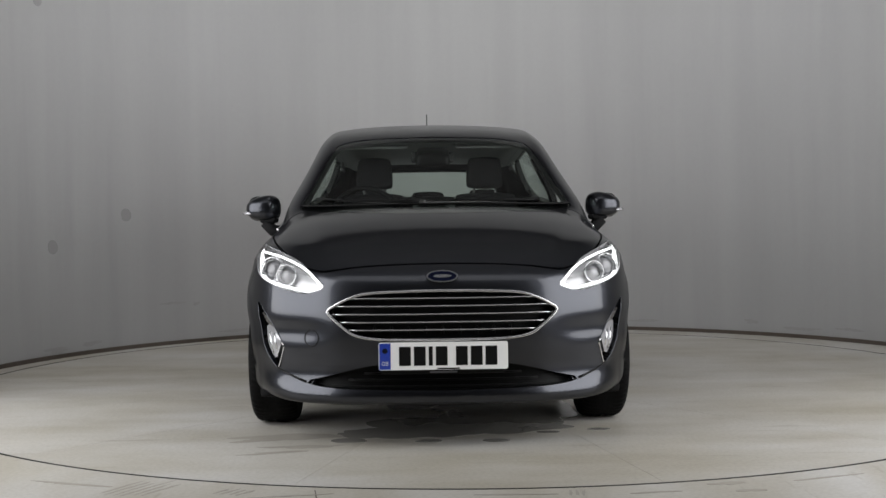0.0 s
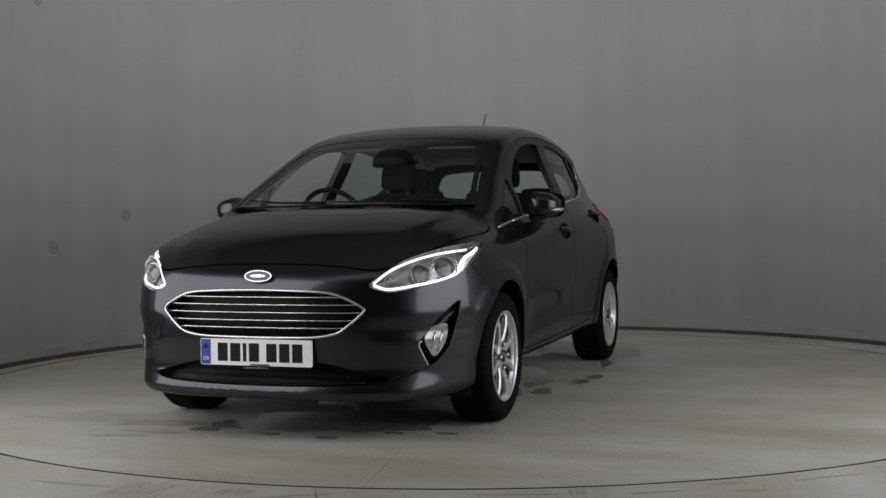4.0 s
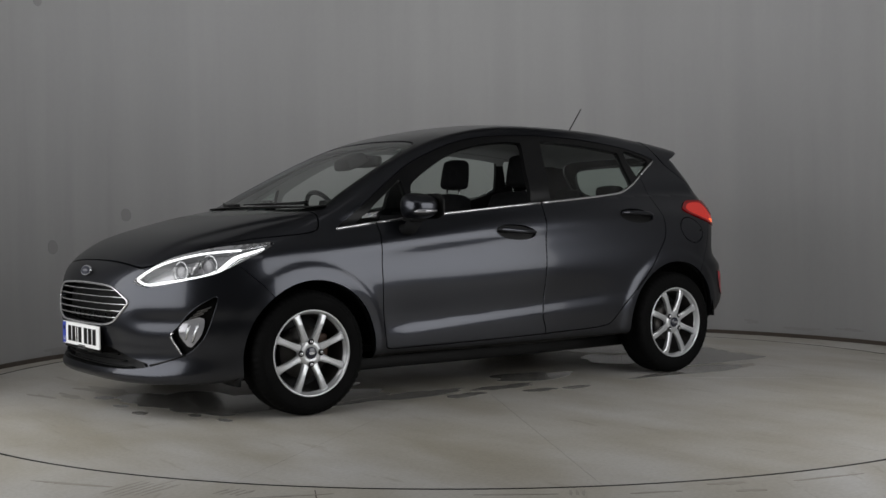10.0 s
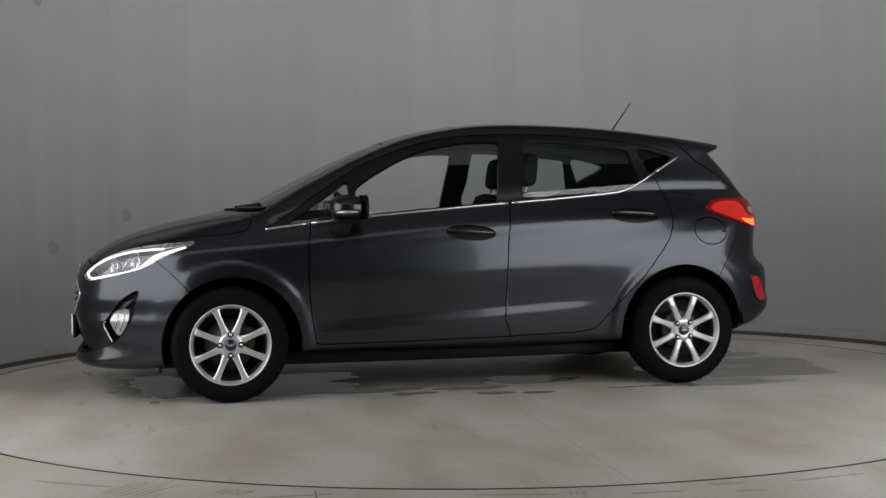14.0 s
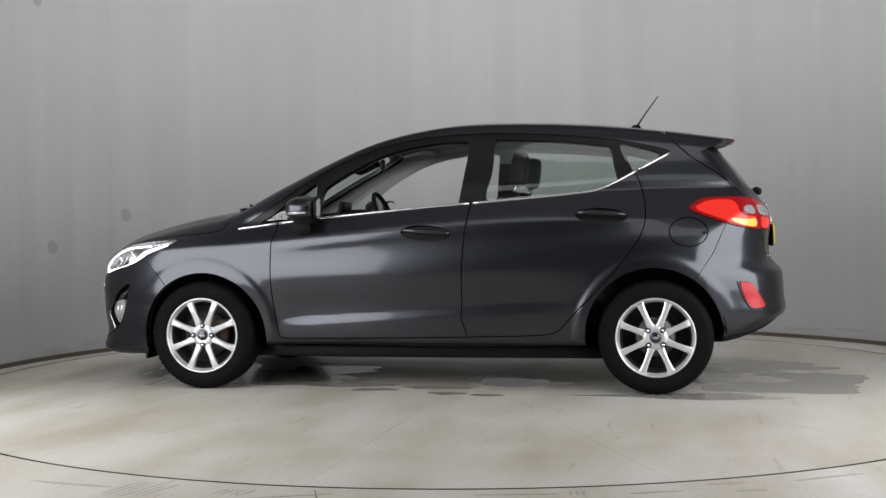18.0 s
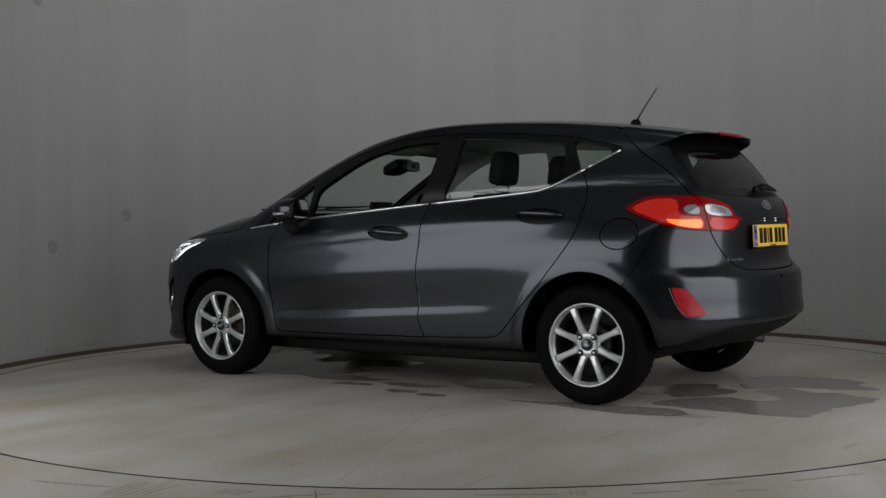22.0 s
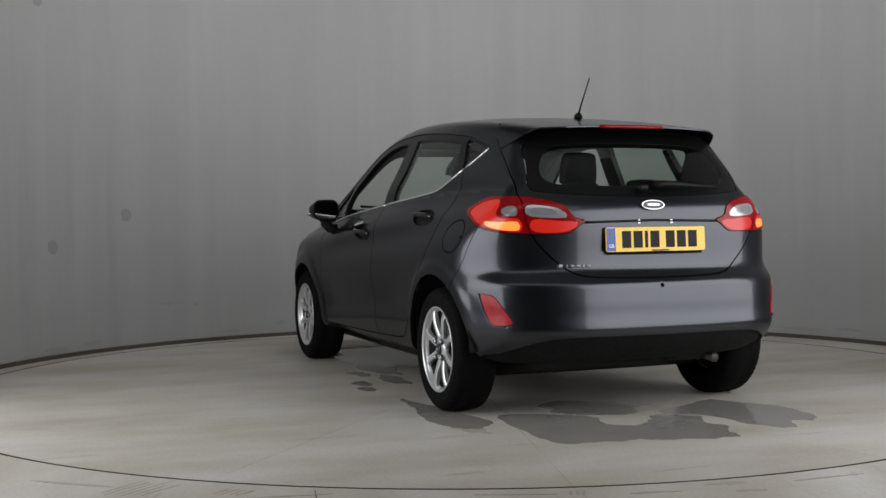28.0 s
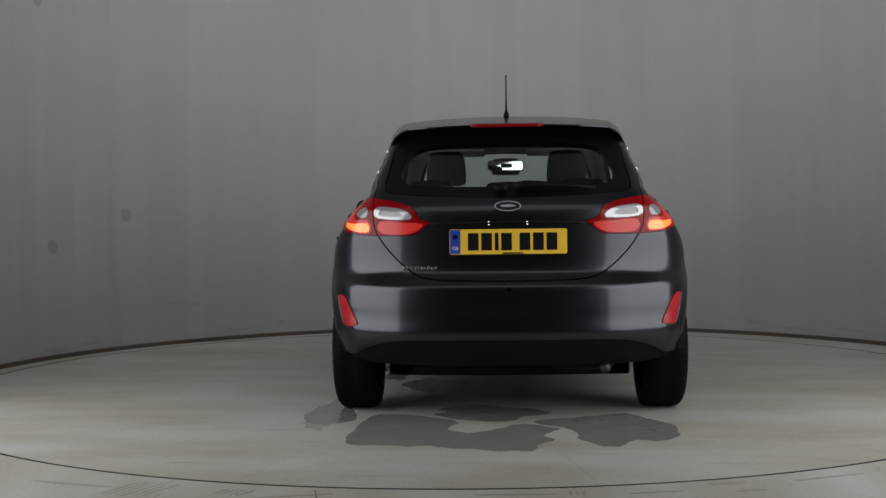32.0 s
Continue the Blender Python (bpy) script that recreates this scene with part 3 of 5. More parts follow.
SCREEN = ((0.0, 1.376), (0.262, 1.369), (0.40, 1.358), (0.485, 1.338), (0.525, 1.295), (0.570, 1.195), (0.612, 1.088), (0.650, 1.003), (0.640, 0.985), (0.50, 0.970), (0.30, 0.962), (0.0, 0.958))
TAIL_LAMP = ((1.160, 0.968), (1.105, 1.002), (1.020, 1.029), (0.884, 1.031), (0.754, 1.027), (0.622, 1.009), (0.525, 0.980), (0.488, 0.936), (0.420, 0.918), (0.455, 0.896), (0.512, 0.862), (0.600, 0.859), (0.705, 0.860), (0.852, 0.868), (0.964, 0.889), (1.065, 0.925))
TAILGATE = ((0.0, 1.56), (0.9, 1.56), (1.24, 1.42), (1.19, 1.376), (1.124, 1.318), (1.047, 1.26), (0.917, 1.178), (0.827, 1.095), (0.792, 1.045), (0.746, 0.995), (0.706, 0.872), (0.632, 0.777), (0.532, 0.701), (0.43, 0.667), (0.25, 0.657), (0.0, 0.655))
REAR_GLASS = ((0.0, 1.342), (0.25, 1.34), (0.40, 1.332), (0.478, 1.306), (0.527, 1.250), (0.538, 1.185), (0.556, 1.105), (0.556, 1.075), (0.53, 1.052), (0.301, 1.034), (0.0, 1.026))
REAR_CLEAR = ((0.0, 1.285), (0.254, 1.282), (0.405, 1.262), (0.470, 1.195), (0.488, 1.13), (0.455, 1.095), (0.36, 1.082), (0.0, 1.075))
REFLECTOR = ((0.936, 0.586), (0.900, 0.588), (0.858, 0.578), (0.800, 0.510), (0.768, 0.470), (0.776, 0.455), (0.860, 0.450), (0.900, 0.495))
VALANCE = ((0.0, 0.395), (0.25, 0.396), (0.50, 0.393), (0.62, 0.382), (0.74, 0.352), (0.86, 0.318), (1.00, 0.285), (1.08, 0.10), (0.4, 0.05), (0.0, 0.05))
BONNET_TOP = ((1.972, 0.0), (1.972, 0.16), (1.968, 0.32), (1.955, 0.46), (1.92, 0.530), (1.86, 0.600), (1.78, 0.645), (1.70, 0.684), (1.60, 0.714), (1.50, 0.732), (1.40, 0.746), (1.30, 0.754), (1.20, 0.756), (1.145, 0.740), (1.115, 0.67), (1.13, 0.58), (1.20, 0.40), (1.245, 0.2), (1.25, 0.0))

# ---------------------------------------------------------------- the car
car = new("car")
tagged(car, "dark grey metallic five-door hatchback with lit lamps on the turntable", "car")

pts, tris = body_grid()
nrm = body_normal(pts)
tri_n = np.cross(pts[tris[:, 1]] - pts[tris[:, 0]], pts[tris[:, 2]] - pts[tris[:, 0]])
if np.mean(np.einsum("ij,ij->i", tri_n, nrm[tris[:, 0]])) < 0:
    tris = tris[:, ::-1]
skin = (pts, nrm, tris)

# wheel openings
for hx, hz, rr in ((HUB_F - 0.012, 0.292, 0.358), (HUB_R + 0.008, 0.306, 0.360)):
    r = np.hypot(skin[0][:, 0] - hx, skin[0][:, 2] - hz)
    inner = (skin[0][:, 1] < 0.5) * 1.0
    skin = keep(skin, rr - r - inner)

screen, skin = cut(skin, flat_yz_front, half(SCREEN), 0.002)
rear_glass, skin = cut(skin, flat_yz_rear, half(REAR_GLASS), 0.002)
dlo, skin = cut(skin, flat_xz, outline(DLO), 0.001)
head, skin = cut(skin, flat_front, outline(HEADLAMP, WRAP_F), 0.0015)
fog_bay, skin = cut(skin, flat_front, outline(FOG_BAY, WRAP_F, 4), 0.0)
grille_bay, skin = cut(skin, flat_yz_front, half(GRILLE, 1, 4), 0.0)
intake, skin = cut(skin, flat_yz_front, half(INTAKE, 1, 4), 0.0)
intake = keep(intake, 1.9 - intake[0][:, 0])

# openings of the glass
win_f, dlo = cut(dlo, flat_xz, outline(WIN_F), 0.0)
win_q, dlo = cut(dlo, flat_xz, outline(WIN_Q), 0.0)
win_r, dlo = cut(dlo, flat_xz, outline(WIN_R), 0.0)
win_rq, dlo = cut(dlo, flat_xz, outline(WIN_RQ), 0.0)
clear, rear_glass = cut(rear_glass, flat_yz_rear, half(REAR_CLEAR), 0.0)

# lining: the shell's inner face, dark below, pale at the roof
shell = tuple(np.concatenate([a, b]) for a, b in ((skin[0], dlo[0]), (skin[1], dlo[1]))) + (np.concatenate([skin[2], dlo[2] + len(skin[0])]),)
pale = np.maximum(shell[0][:, 2] - 1.30, np.minimum(shell[0][:, 0] - 0.05, shell[0][:, 2] - 1.0))
lining_low, lining_top = keep(shell, pale), keep(shell, -pale)
skin_part("inner_lining", keep(lining_low, 0.24 - lining_low[0][:, 2]), M_LINING, car, depth=0, lift=-0.035, label="black interior trim of the cabin")
skin_part("headliner", lining_top, M_HEADLINER, car, depth=0, lift=-0.035, label="pale grey cloth headliner")

tail_lamp, skin = cut(skin, flat_rear, outline(TAIL_LAMP, WRAP_R, 3), 0.0015)
reflector, skin = cut(skin, flat_rear, outline(REFLECTOR, WRAP_R, 3), 0.001)
valance, skin = cut(skin, flat_rear, half(VALANCE, WRAP_R, 4), 0.001)

# panels
tailgate, skin = cut(skin, flat_rear, half(TAILGATE, WRAP_R, 4), 0.0032)
tailgate_back = keep(tailgate, tailgate[0][:, 0] + 1.302)
roof_back = keep(tailgate, -1.298 - tailgate[0][:, 0])
bonnet, skin = cut(skin, flat_xy_top, half([(b, a) for a, b in BONNET_TOP])[:, ::-1], 0.0035)
for door_name, door_loop, (hp, ha, hb, tilt) in (("front_door", DOOR_F, HANDLES[0]), ("rear_door", DOOR_R, HANDLES[1])):
    door, skin = cut(skin, flat_xz, outline(door_loop, 1, 6), 0.003)
    ct, st = math.cos(radians(-tilt)), math.sin(radians(-tilt))
    cup_loop = np.array([(hp[0] + u * ct - w * st, hp[1] + u * st + w * ct) for u, w in oval(ha, hb, 40)])
    cup, door = cut(door, flat_xz, cup_loop, 0.0)
    us = np.linspace(-ha * 0.93, ha * 0.93, 15)
    bar = on_side([(hp[0] + u * ct, hp[1] + u * st) for u in us])
    bar = bar + body_normal(bar) * (0.002 + 0.015 * (1 - (us / ha) ** 4))[:, None] + np.array((0, 0, 0.007))
    grip = tube(bar, [0.005 + 0.0085 * (1 - (u / 1.0) ** 4) for u in np.linspace(-0.95, 0.95, 15)], 10, flat=1.0)
    for sg in ("left", "right"):
        d = skin_part(door_name, door, M_PAINT, car, sg, 0.02)
        # the recess is coloured black to stand for the shade inside it
        skin_part("handle_recess", cup, M_BLACK, d, sg, 0.0, -0.018, "recess behind the handle, its shade painted black")
        part("handle", grip if sg == "left" else mirrored(grip), M_PAINT, d)
fuel, skin = cut(skin, flat_xz, outline(FUEL, 1, 3), 0.003)
flap = skin_part("fuel_flap", fuel, M_PAINT, car, "left", 0.01, 0, "round fuel filler flap")
part("finger_notch", tube(on_side([(-1.488, 0.846), (-1.502, 0.847), (-1.516, 0.846)], 0.0), [0.004, 0.008, 0.003], 8), M_BLACK, flap)
skin_part("quarter_patch", fuel, M_PAINT, car, "right", 0.0)
side_x = skin[0][:, 0]
edge_f = np.interp(skin[0][:, 2], (0.2, 0.583, 0.656, 0.722, 0.80), (1.40, 1.452, 1.522, 1.595, 1.68))
front_bumper, rest = keep(skin, edge_f + 0.0025 - side_x), keep(skin, side_x - edge_f + 0.0025)
skin = rest
edge_r = np.interp(skin[0][:, 2], (0.2, 0.607, 0.743, 0.884, 1.0), (-1.36, -1.455, -1.545, -1.608, -1.64))
low_r = np.maximum(skin[0][:, 0] - edge_r, skin[0][:, 2] - 0.90)
rear_bumper, skin = keep(skin, low_r + 0.002), keep(skin, 0.002 - low_r)
floor_pan, skin = keep(skin, skin[0][:, 2] - 0.262), keep(skin, 0.262 - skin[0][:, 2])
body = skin_part("body", skin, M_PAINT, car, depth=0.02, label="dark grey metallic body shell with roof and wings")
skin_part("roof_rear", roof_back, M_PAINT, body, depth=0.0)
skin_part("sill", floor_pan, M_TRIM, car, depth=0.0, label="black plastic sills and floor pan")
skin_part("bonnet", bonnet, M_PAINT, car, depth=0.02)
tg = skin_part("tailgate", tailgate_back, M_PAINT, car, depth=0.02)
fb = skin_part("front_bumper", front_bumper, M_PAINT, car, depth=0.02)
rb = skin_part("rear_bumper", rear_bumper, M_PAINT, car, depth=0.02)
skin_part("valance", valance, M_LINING, rb, depth=0.02, lift=-0.012, label="black plastic lower rear valance")

# glass
skin_part("windscreen", screen, M_GLASS, car, depth=0.0, lift=-0.002).visible_shadow = False
ring_in = keep(screen, -(loop_distance(flat_yz_front(screen[0]), half(SCREEN)) + 0.028))
skin_part("windscreen_border", ring_in, M_GLOSSBLACK, car, depth=0.0, lift=-0.006, label="black border of the windscreen")
for sg in ("left", "right"):
    frame_side = skin_part("window_surround", dlo, M_GLOSSBLACK, car, sg, 0.03, -0.004, "gloss black window frames and pillars")
    for nm, g in (("quarter_light", win_q), ("rear_door_window", win_r), ("rear_quarter_window", win_rq)):
        skin_part(nm, g, M_TINT, frame_side, sg, 0.0, -0.012).visible_shadow = False
rear_pane = skin_part("rear_window", rear_glass, M_GLOSSBLACK, tg, depth=0.03, lift=-0.002, label="black-bordered rear window")
skin_part("pane", clear, M_TINT, rear_pane, depth=0.0, lift=-0.004).visible_shadow = False

# chrome line under the windows
belt_pts = [p for p in smooth_line(DLO[:13], False, 24)]
for sg in (1, -1):
    for x0, x1 in ((1.06, 0.824), (0.820, -0.263), (-0.269, -1.153), (-1.159, -1.34)):
        seg = [p for p in belt_pts if x1 <= p[0] <= x0]
        line = on_side([seg[0], *seg[4:-4:5], seg[-1]], 0.002)
        geo = tube(line, 0.0060, 8, flat=1.15)
        part("belt_strip", geo if sg > 0 else mirrored(geo), M_CHROME, car, "bright chrome strip under the side windows")


def flat_piece(name, loop, at, mat, parent, thick=0.004, label=""):
    """A plate whose own x, y lie in the pose's plane."""
    return part(name, slab(loop, thick, at), mat, parent, label, False)


def rect(w, h, x=0.0, y=0.0, r=0.0):
    if not r:
        return [(x - w / 2, y - h / 2), (x + w / 2, y - h / 2), (x + w / 2, y + h / 2), (x - w / 2, y + h / 2)]
    out = []
    for cx, cy, a0 in ((1, -1, -90), (1, 1, 0), (-1, 1, 90), (-1, -1, 180)):
        for k in range(5):
            a = radians(a0 + 22.5 * k)
            out.append((x + cx * (w / 2 - r) + r * math.cos(a), y + cy * (h / 2 - r) + r * math.sin(a)))
    return out


FACE_F = Matrix(((0, 0, 1, 0), (1, 0, 0, 0), (0, 1, 0, 0), (0, 0, 0, 1)))      # x -> left, y -> up, out to the front
FACE_R = Matrix(((0, 0, -1, 0), (-1, 0, 0, 0), (0, 1, 0, 0), (0, 0, 0, 1)))    # x -> right, y -> up, out to the rear


def number_plate(at, ground):
    """A plate with a blue band; the characters are plain bars."""
    plate = part("number_plate", slab(rect(0.520, 0.111, 0, 0, 0.008), 0.006, at), ground, car, "number plate with dark bars and a blue band", False)
    flat_piece("blue_band", rect(0.045, 0.105, -0.2345, 0), at @ Matrix.Translation((0, 0, 0.0062)), M_BLUE, plate, 0.001)
    ring = [(-0.2345 + 0.011 * math.cos(a), 0.022 + 0.011 * math.sin(a)) for a in np.linspace(0, 2 * math.pi, 12, endpoint=False)]
    flat_piece("star_ring", ring, at @ Matrix.Translation((0, 0, 0.0074)), M_BADGE, plate, 0.0006)
    txt = bpy.data.curves.new("letters", "FONT")
    txt.body, txt.size, txt.align_x = "GB", 0.022, "CENTER"
    tob = bpy.data.objects.new("letters", txt)
    tme = bpy.data.meshes.new_from_object(tob)
    bpy.data.objects.remove(tob)
    tme.materials.append(M_WHITEINK)
    tme.transform(at @ Matrix.Translation((-0.2345, -0.036, 0.0078)))
    new("letters", tme).parent = plate
    x = -0.178
    for k in range(7):
        w = 0.016 if k == 2 else 0.047
        flat_piece("character_bar", rect(w, 0.077, x + w / 2, 0), at @ Matrix.Translation((0, 0, 0.0062)), M_BLACK, plate, 0.001)
        x += w + (0.034 if k == 3 else 0.0125)
    flat_piece("maker_bar", rect(0.09, 0.006, 0.02, -0.051), at @ Matrix.Translation((0, 0, 0.0062)), M_BLACK, plate, 0.0008)
    return plate


def badge(at, parent, a=0.075, b=0.030):
    ring = part("badge", slab(oval(a, b), 0.008, at), M_CHROME, parent, "oval badge with a chrome rim", False)
    flat_piece("badge_field", oval(a * 0.90, b * 0.80), at @ Matrix.Translation((0, 0, 0.0085)), M_BADGE, ring, 0.001)
    flat_piece("badge_stroke", oval(a * 0.58, b * 0.26), at @ Matrix.Translation((0, 0, 0.0098)), M_CHROME, ring, 0.0006)
    return ring


def nose_line(pts, lift):
    """A line on the nose that may cross the centre line."""
    sg = np.array([(1, 1 if y >= 0 else -1, 1) for y, _ in pts])
    return on_nose([(abs(y), z) for y, z in pts], lift) * sg


# ---- nose
skin_part("grille_panel", grille_bay, M_TRIM, fb, depth=0.0, lift=-0.055, label="black plastic behind the grille bars")
grille_line = half(GRILLE, 1, 4)
gl_pts = nose_line(grille_line, 0.002)
part("grille_surround", tube(gl_pts, 0.0060, 8, True, up=(1, 0, 0)), M_CHROME, fb, "bright chrome grille surround")
wall_v = [tuple(p) for p in gl_pts] + [tuple(p - np.array((0.056, 0, 0))) for p in gl_pts]
ng = len(gl_pts)
part("grille_rim", (wall_v, [(i, (i + 1) % ng, ng + (i + 1) % ng, ng + i) for i in range(ng)]), M_TRIM, fb)


def grille_half_width(z):
    ys = [abs(p[0]) for p, q in zip(grille_line, np.roll(grille_line, -1, 0)) if min(p[1], q[1]) <= z <= max(p[1], q[1])]
    return max(ys) if ys else 0.3


for z in (0.613, 0.581, 0.548, 0.515, 0.483):
    w = grille_half_width(z) - 0.012
    line = nose_line([(y, z) for y in np.linspace(-w, w, 25)], -0.014)
    part("grille_bar", tube(line, 0.012, 8, flat=0.38), M_TRIM, fb, "black bar with a chrome front edge")
    line = [p + np.array((0.0125, 0, 0.0035)) for p in line]
    part("grille_bar_chrome", tube(line, 0.0029, 6), M_CHROME, fb)
for y in np.linspace(-0.28, 0.28, 9):
    a, b = on_nose([(abs(y), 0.498)], -0.04)[0], on_nose([(abs(y), 0.462)], -0.04)[0]
    sg = 1 if y >= 0 else -1
    part("grille_rib", tube([a * [1, sg, 1], b * [1, sg, 1]], 0.006, 6), M_TRIM, fb)

skin_part("lower_intake", intake, M_TRIM, fb, depth=0.0, lift=-0.05, label="black mesh panel of the lower air intake")
in_line = half(INTAKE, 1, 4)
in_pts = nose_line(in_line, 0.0)
ng = len(in_pts)
part("intake_rim", ([tuple(p) for p in in_pts] + [tuple(p - np.array((0.052, 0, 0))) for p in in_pts], [(i, (i + 1) % ng, ng + (i + 1) % ng, ng + i) for i in range(ng)]), M_TRIM, fb)
for z in (0.262, 0.285, 0.308):
    w = 0.46 - (z - 0.262) * 3.0
    line = nose_line([(y, z) for y in np.linspace(-w, w, 17)], -0.02)
    part("intake_slat", tube(line, 0.008, 6, flat=0.5), M_TRIM, fb)
slit = on_wrap([(0.588, 0.271), (0.63, 0.281), (0.69, 0.297), (0.765, 0.322)], True, 0.0005)
for sg in (1, -1):
    g = tube(slit, [0.0060, 0.0048, 0.0042, 0.0040], 6)
    part("bumper_slit", g if sg > 0 else mirrored(g), M_BLACK, fb)
tow = on_nose([(0.535, 0.452)], 0.0)[0]
tow_n = body_normal(tow[None])[0]
tow_ring = [tow + Vector(tow_n).to_track_quat("Z", "Y") @ Vector((0.034 * math.cos(a), 0.034 * math.sin(a), 0.0005)) for a in np.linspace(0, 2 * math.pi, 28, endpoint=False)]
part("tow_eye_cover", mirrored(tube(tow_ring, 0.0022, 6, True, up=tuple(tow_n))), M_BLACK, fb, "round outline of the tow eye cover")
badge(pose(2.033, 0, 0.700, 0, 0, 0) @ pose(0, 0, 0, 0, -14, 0) @ FACE_F, fb, 0.064, 0.0255)
number_plate(pose(2.066, 0, 0.383) @ FACE_F, M_PLATEW)
part("plate_holder", rbox((2.056, 0, 0.372), (0.02, 0.50, 0.125), 0.006), M_TRIM, fb)
flat_piece("dealer_bar", rect(0.11, 0.007), pose(2.068, 0.0, 0.318) @ FACE_F, M_LETTER, fb, 0.0006)

# ---- lamps
FOG_LENS = ((0.733, 0.425), (0.752, 0.470), (0.80, 0.486), (0.852, 0.489), (0.840, 0.415), (0.788, 0.353), (0.760, 0.375))
fog_lens, _ = cut(fog_bay, flat_front, outline(FOG_LENS, WRAP_F, 4), 0.0)
HL_IN = ((0.516, 0.670), (0.590, 0.722), (0.690, 0.760), (0.815, 0.786), (0.93, 0.797), (1.02, 0.802))
HL_LOW = ((0.516, 0.666), (0.575, 0.646), (0.680, 0.657), (0.779, 0.671), (0.859, 0.685), (0.922, 0.709), (0.989, 0.764), (1.06, 0.790), (1.14, 0.812))
for sg in ("left", "right"):
    flip = (lambda g: g) if sg == "left" else mirrored
    lamp = skin_part("headlamp", head, M_COVER, car, sg, 0.0, 0.0, "lit headlamp with a white daylight strip")
    lamp.visible_shadow = False
    skin_part("headlamp_bowl", head, M_BEZEL, lamp, sg, 0.0, -0.06, "grey bezel inside the headlamp")
    edge = on_wrap([(a / WRAP_F, b) for a, b in outline(HEADLAMP, WRAP_F, 4)], True, -0.001)
    edge_n = body_normal(edge)
    ne = len(edge)
    wall = [tuple(p) for p in edge] + [tuple(p - q * 0.062) for p, q in zip(edge, edge_n)]
    part("headlamp_rim", flip((wall, [(i, (i + 1) % ne, ne + (i + 1) % ne, ne + i) for i in range(ne)])), M_BEZEL, lamp)
    part("daylight_strip", flip(tube(on_wrap(smooth_line(HL_IN, False, 4), True, -0.008), 0.0050, 8)), M_DRL, lamp, "glowing white upper strip")
    low = smooth_line(HL_LOW, False, 4)
    part("daylight_strip", flip(tube(on_wrap(low, True, -0.014), [0.0056 + 0.0048 * math.exp(-((i / len(low) - 0.68) / 0.14) ** 2) for i in range(len(low))], 8)), M_DRL, lamp, "glowing white lower strip")
    for s, z, rr in ((0.872, 0.738, 0.038), (0.735, 0.718, 0.032)):
        c, n = on_wrap([(s, z)], True, -0.045)[0], np.array((0.93, 0.30, 0.05))
        turn = Vector(n).to_track_quat("Y", "Z").to_matrix().to_4x4()
        bowl = lathe([(rr * 1.28, 0.022), (rr * 1.2, 0.018), (rr * 1.02, -0.01), (rr * 0.9, -0.015)], 28)
        part("lamp_bowl", flip(moved(bowl, Matrix.Translation(c) @ turn)), M_SILVER, lamp)
        lens = lathe([(rr * math.cos(a) + 1e-4, rr * 0.55 * math.sin(a)) for a in np.linspace(0, math.pi / 2, 8)], 28)
        part("projector_lens", flip(moved(lens, Matrix.Translation(c) @ turn)), M_LENS, lamp, "round projector lens")
    for s, z, rr in ((0.872, 0.738, 0.050), (0.735, 0.718, 0.043)):
        c = on_wrap([(s, z)], True, -0.030)[0]
        turn = Vector((0.93, 0.30, 0.05)).to_track_quat("Y", "Z").to_matrix().to_4x4()
        hoop = lathe([(rr + 0.0035 * math.cos(a), 0.0035 * math.sin(a)) for a in np.linspace(0, 2 * math.pi, 9)], 32)
        part("lens_ring", flip(moved(hoop, Matrix.Translation(c) @ turn)), M_CHROME, lamp)
    band = on_wrap(smooth_line(((0.945, 0.702), (1.005, 0.748), (1.065, 0.777), (1.150, 0.808)), False, 4), True, -0.014)
    part("lamp_band", flip(tube(band, 0.0085, 8, flat=0.45)), M_SILVER, lamp, "bright band along the lamp's outer edge")
    tip = on_wrap(smooth_line(((1.02, 0.805), (1.09, 0.815), (1.165, 0.826)), False, 3), True, -0.010)
    part("lamp_tip", flip(tube(tip, 0.0032, 6)), M_SILVER, lamp)
    fin = on_wrap([(0.785, 0.700), (0.80, 0.745), (0.815, 0.775)], True, -0.035)
    part("lamp_fin", flip(tube(fin, 0.012, 6, flat=0.5)), M_CHROME, lamp)

    bay = skin_part("fog_lamp_surround", fog_bay, M_TRIM, fb, sg, 0.0, -0.035, "black fog lamp surround with a bright edge")
    fe = on_wrap([(a / WRAP_F, b) for a, b in outline(FOG_BAY, WRAP_F, 4)], True, 0.0)
    fn = body_normal(fe)
    nf = len(fe)
    part("fog_rim", flip(([tuple(p) for p in fe] + [tuple(p - q * 0.036) for p, q in zip(fe, fn)], [(i, (i + 1) % nf, nf + (i + 1) % nf, nf + i) for i in range(nf)])), M_TRIM, bay)
    trim = on_wrap(smooth_line(((0.712, 0.425), (0.700, 0.408), (0.725, 0.358), (0.746, 0.322)), False, 5), True, 0.001)
    part("fog_trim", flip(tube(trim, 0.004, 6)), M_CHROME, bay)
    part("fog_edge", flip(tube(fe, 0.0022, 6, True)), M_PAINT, bay)
    for z0 in (0.488, 0.503, 0.518):
        s0 = 0.785 + (z0 - 0.488) * 1.2
        part("fog_fin", flip(tube(on_wrap([(s0, z0), (s0 + 0.035, z0 + 0.010), (s0 + 0.065, z0 + 0.022)], True, -0.012), 0.004, 6)), M_STEEL, bay)
    skin_part("fog_lamp", fog_lens, M_WHITELENS, bay, sg, 0.02, -0.012, "clear fog lamp lens")
    for s0, z0, s1, z1 in ((0.765, 0.39, 0.785, 0.46), (0.795, 0.375, 0.825, 0.465)):
        part("lens_flute", flip(tube(on_wrap([(s0, z0), ((s0 + s1) / 2, (z0 + z1) / 2), (s1, z1)], True, -0.013), 0.006, 6)), M_SILVER, bay)

